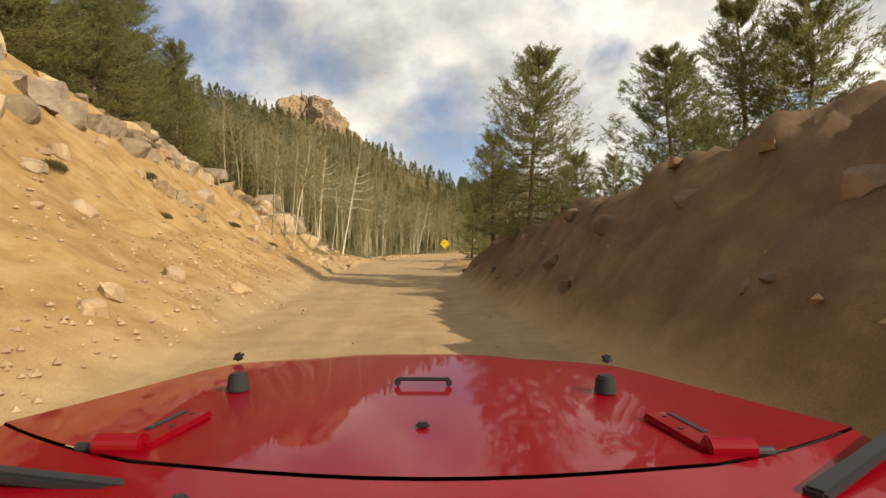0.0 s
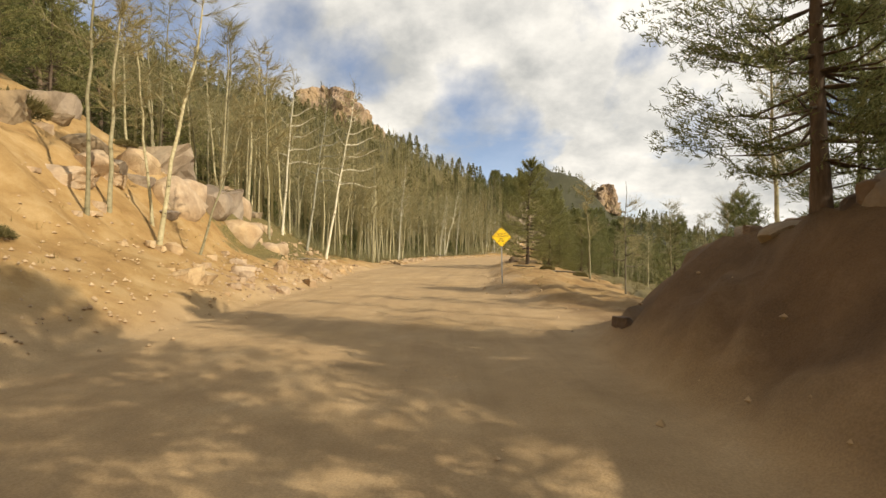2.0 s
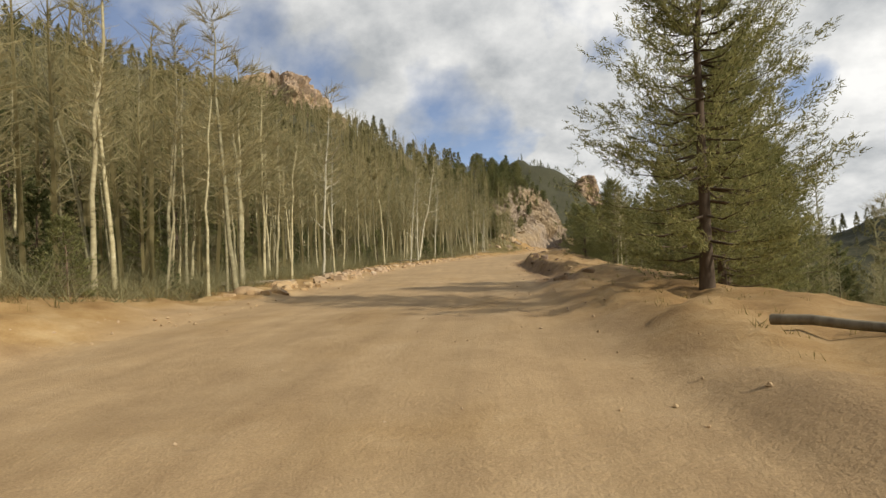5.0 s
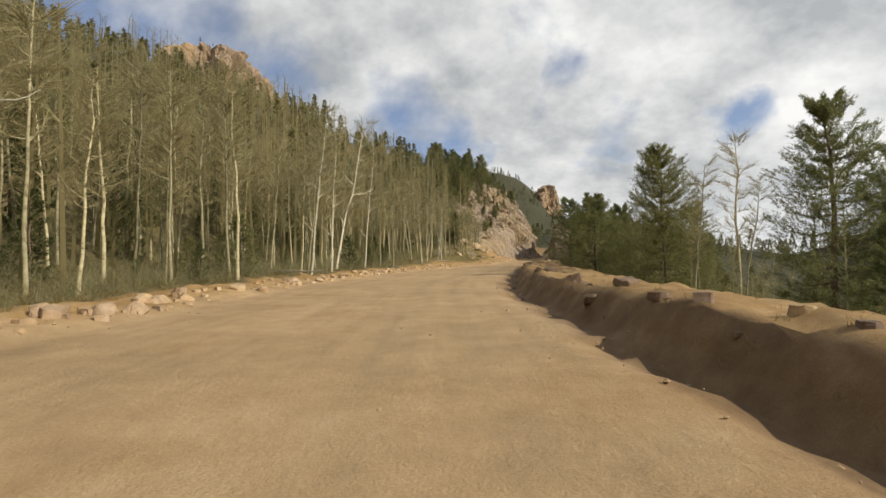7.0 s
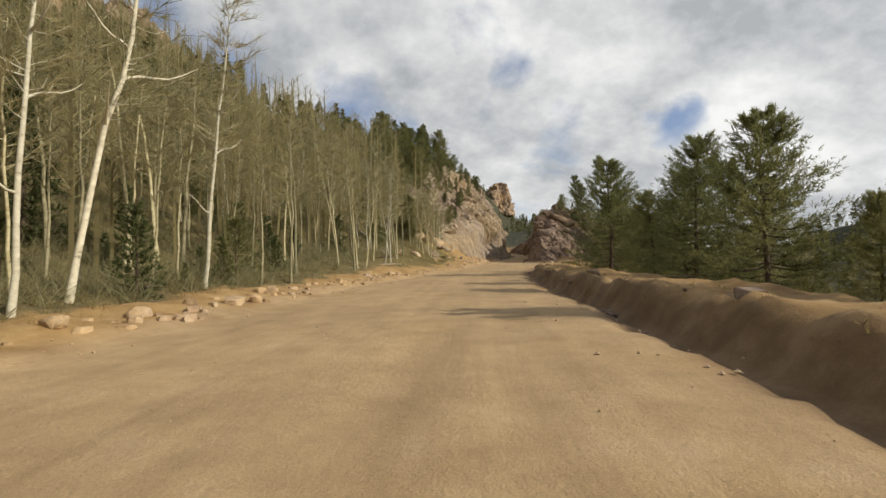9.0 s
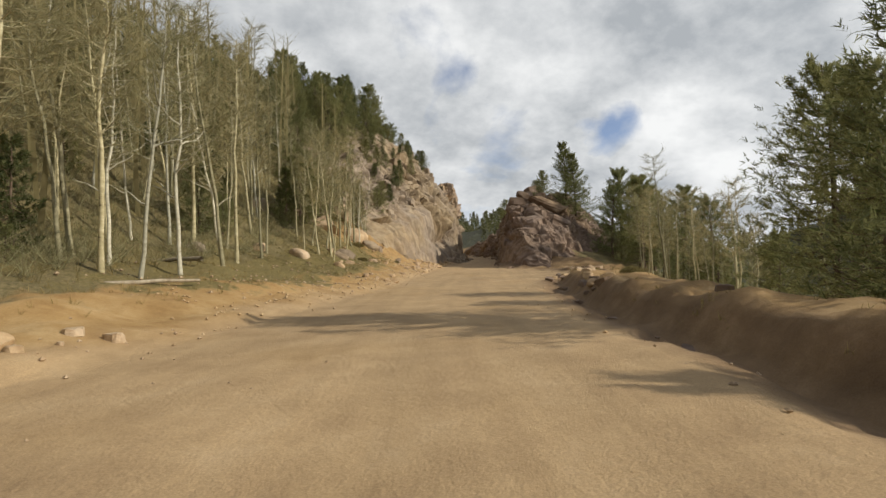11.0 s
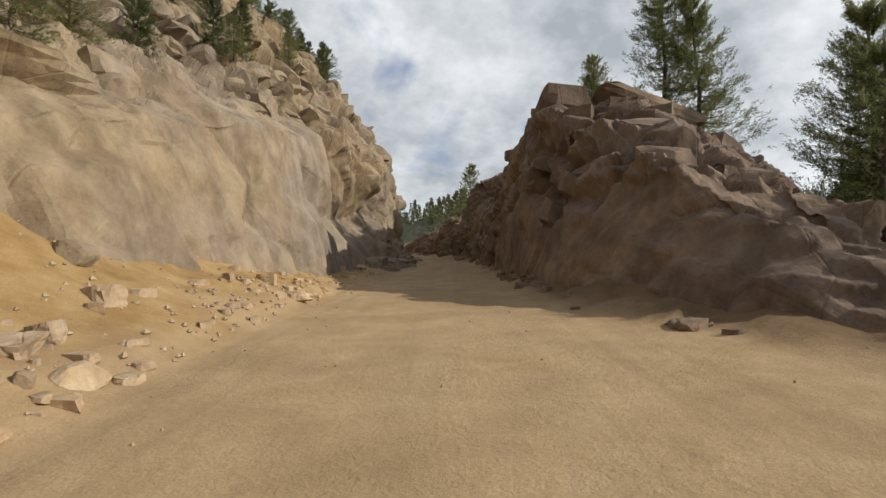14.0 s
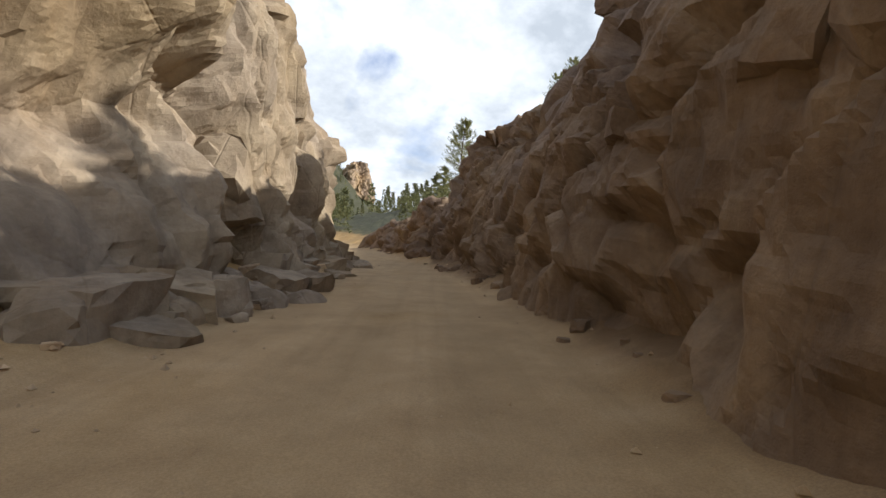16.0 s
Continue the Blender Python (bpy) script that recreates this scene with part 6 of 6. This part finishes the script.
def wheel(root, x, y):
    tyre = bmesh.new()
    prof = [(0.20, -0.10), (0.30, -0.125), (0.38, -0.12), (0.405, -0.09), (0.41, 0), (0.405, 0.09), (0.38, 0.12), (0.30, 0.125), (0.20, 0.10)]
    n = 36
    ring = [[tyre.verts.new((w, r * math.cos(2 * math.pi * i / n), r * math.sin(2 * math.pi * i / n))) for r, w in prof] for i in range(n)]
    for i in range(n):
        a, b = ring[i], ring[(i + 1) % n]
        for k in range(len(prof) - 1):
            tyre.faces.new((a[k], a[k + 1], b[k + 1], b[k]))
    bmesh.ops.translate(tyre, vec=(x, y, 0.38), verts=tyre.verts)
    w = part("wheel", tyre, RUBBER, root, "black off-road tyre", True)
    part("rim", cyl(0.21, 0.21, 0.19, (x, y, 0.38), (0, 90, 0), 24, 0.01), STEEL, w, "grey metal rim")


def red_car():
    root = tagged(new("red_car"), "glossy red off-road car with a long flat hood", "car")
    us = [math.sin(math.pi / 2 * k) for k in np.linspace(-1, 1, 33)]
    vs = list(np.linspace(0.002, 1, 22))
    rows = [[hood_point(u, v) for u in us] for v in vs]
    for dy, dz in ((0.035, -0.012), (0.06, -0.04), (0.068, -0.10), (0.07, -0.22)):
        rows.append([hood_point(u, 1) + Vector((0, dy * (1 - 0.3 * u * u), dz)) for u in us])
    for r in rows:   # rolled side edges
        a, b = r[0], r[-1]
        r.insert(0, a + Vector((-0.012, 0, -0.015)))
        r.insert(0, a + Vector((-0.018, 0, -0.11)))
        r.append(b + Vector((0.012, 0, -0.015)))
        r.append(b + Vector((0.018, 0, -0.11)))
    hood = part("hood", sheet(rows), RED, root, "glossy red hood", True)
    cowl = [[hood_point(u, 0) + Vector((u * 0.03 * k, -0.006 - 0.42 * k, -0.004 - 0.05 * k)) for u in us] for k in np.linspace(0, 1, 6)]
    part("cowl", sheet(cowl), RED, root, "red cowl panel under the windscreen", True)
    # dark sheet added under the open seam, standing in for the gap's shade
    gap = [[hood_point(u, 0.03) + Vector((0, 0, -0.02)) for u in us], [hood_point(u, 0) + Vector((0, -0.05, -0.02)) for u in us]]
    part("seam_seal", sheet(gap), RUBBER, root)
    # hood furniture
    for u in (-0.626, 0.61):
        p = hood_point(u, 0.483)
        part("hood_bumper", cyl(0.034, 0.027, 0.056, (p.x, p.y, p.z + 0.027), (0, 0, 0), 20, 0.006), RUBBER, hood, "black rubber stop")
    p = hood_point(0.0, 0.54)
    bm = box(0.166, 0.016, 0.011, (p.x, p.y, p.z + 0.022), 0.005)
    loop = part("tie_down_loop", bm, BLACK, hood, "black tie-down loop")
    for dx in (-0.078, 0.078):
        part("loop_foot", box(0.018, 0.018, 0.024, (p.x + dx, p.y, p.z + 0.012), 0.005), BLACK, loop)
    p = hood_point(0.0, 0.22)
    part("washer_nozzle", box(0.032, 0.02, 0.014, (p.x, p.y, p.z + 0.006), 0.005), BLACK, hood, "small black washer nozzle")
    for side in (-1, 1):
        p = hood_point(0, 0.985)
        part("hood_latch", box(0.045, 0.03, 0.032, (-0.08 + side * 0.745, 2.12, 1.175), 0.01, (0, side * 25, 0)), BLACK, root, "black hood latch")
        x, z = -0.035 + side * 0.60, 1.186
        bm = box(0.085, 0.24, 0.018, (x - side * 0.005, 1.20, z + 0.008), 0.006, (0, 0, side * 8))
        hinge = part("hood_hinge", bm, RED, root, "red hood hinge strap")
        part("hinge_barrel", cyl(0.025, 0.025, 0.10, (x + side * 0.03, 1.085, z + 0.012), (0, 90, 0), 18, 0.004), RED, hinge)
        part("hinge_slot", box(0.016, 0.14, 0.004, (x + side * 0.012, 1.235, z + 0.0175), 0.001, (0, 0, side * 8)), BLACK, hinge)
        for k in (1.19, 1.28):
            part("hinge_bolt", cyl(0.006, 0.006, 0.004, (x - side * 0.022, k, z + 0.018), (0, 0, 0), 10), BLACK, hinge)
        part("hinge_pin", cyl(0.012, 0.012, 0.045, (x + side * 0.10, 1.09, z + 0.004), (0, 90, 0), 12), BLACK, hinge)
    # wipers
    part("wiper", box(0.62, 0.035, 0.024, (-0.86, 0.97, 1.19), 0.006, (0, 3, -6)), BLACK, root, "black wiper blade")
    part("wiper", box(0.5, 0.04, 0.024, (0.86, 1.06, 1.19), 0.006, (0, -3, 34)), BLACK, root, "black wiper blade")
    part("wiper_pivot", cyl(0.016, 0.013, 0.02, (-0.43, 0.86, 1.19), (0, 0, 0), 16, 0.004), BLACK, root)
    # front, flares, tub
    part("grille", box(1.22, 0.06, 0.42, (-0.08, 2.27, 0.86), 0.03), RED, root, "red slotted grille")
    for k in range(7):
        part("grille_slot", box(0.075, 0.02, 0.26, (-0.08 + (k - 3) * 0.105, 2.305, 0.88), 0.02), BLACK, root)
    for side in (-1, 1):
        part("headlight", cyl(0.09, 0.09, 0.05, (-0.08 + side * 0.47, 2.30, 0.92), (90, 0, 0), 24, 0.01), STEEL, root, "round headlight")
        part("fender", box(0.34, 0.95, 0.05, (-0.05 + side * 0.82, 1.78, 0.97), 0.02), BLACK, root, "black fender flare")
        part("side_panel", box(0.06, 2.6, 0.55, (-0.03 + side * 0.86, -0.72, 0.82), 0.02), RED, root, "red body side")
        part("rear_flare", box(0.34, 0.9, 0.05, (-0.05 + side * 0.82, -1.2, 0.93), 0.02), BLACK, root, "black fender flare")
        for y in (1.78, -1.2):
            wheel(root, -0.03 + side * 0.80, y)
    part("front_bumper", box(1.7, 0.16, 0.18, (-0.05, 2.48, 0.60), 0.03), BLACK, root, "black front bumper")
    part("engine_bay", box(1.2, 1.3, 0.45, (-0.05, 1.55, 0.82), 0.02), BLACK, root)
    part("floor_pan", box(1.66, 2.7, 0.08, (-0.03, -0.72, 0.56), 0.02), BLACK, root)
    part("tailgate", box(1.66, 0.06, 0.55, (-0.03, -2.0, 0.82), 0.02), RED, root)
    root.matrix_basis = pose(0, 0, 0)
    return root


red_car()
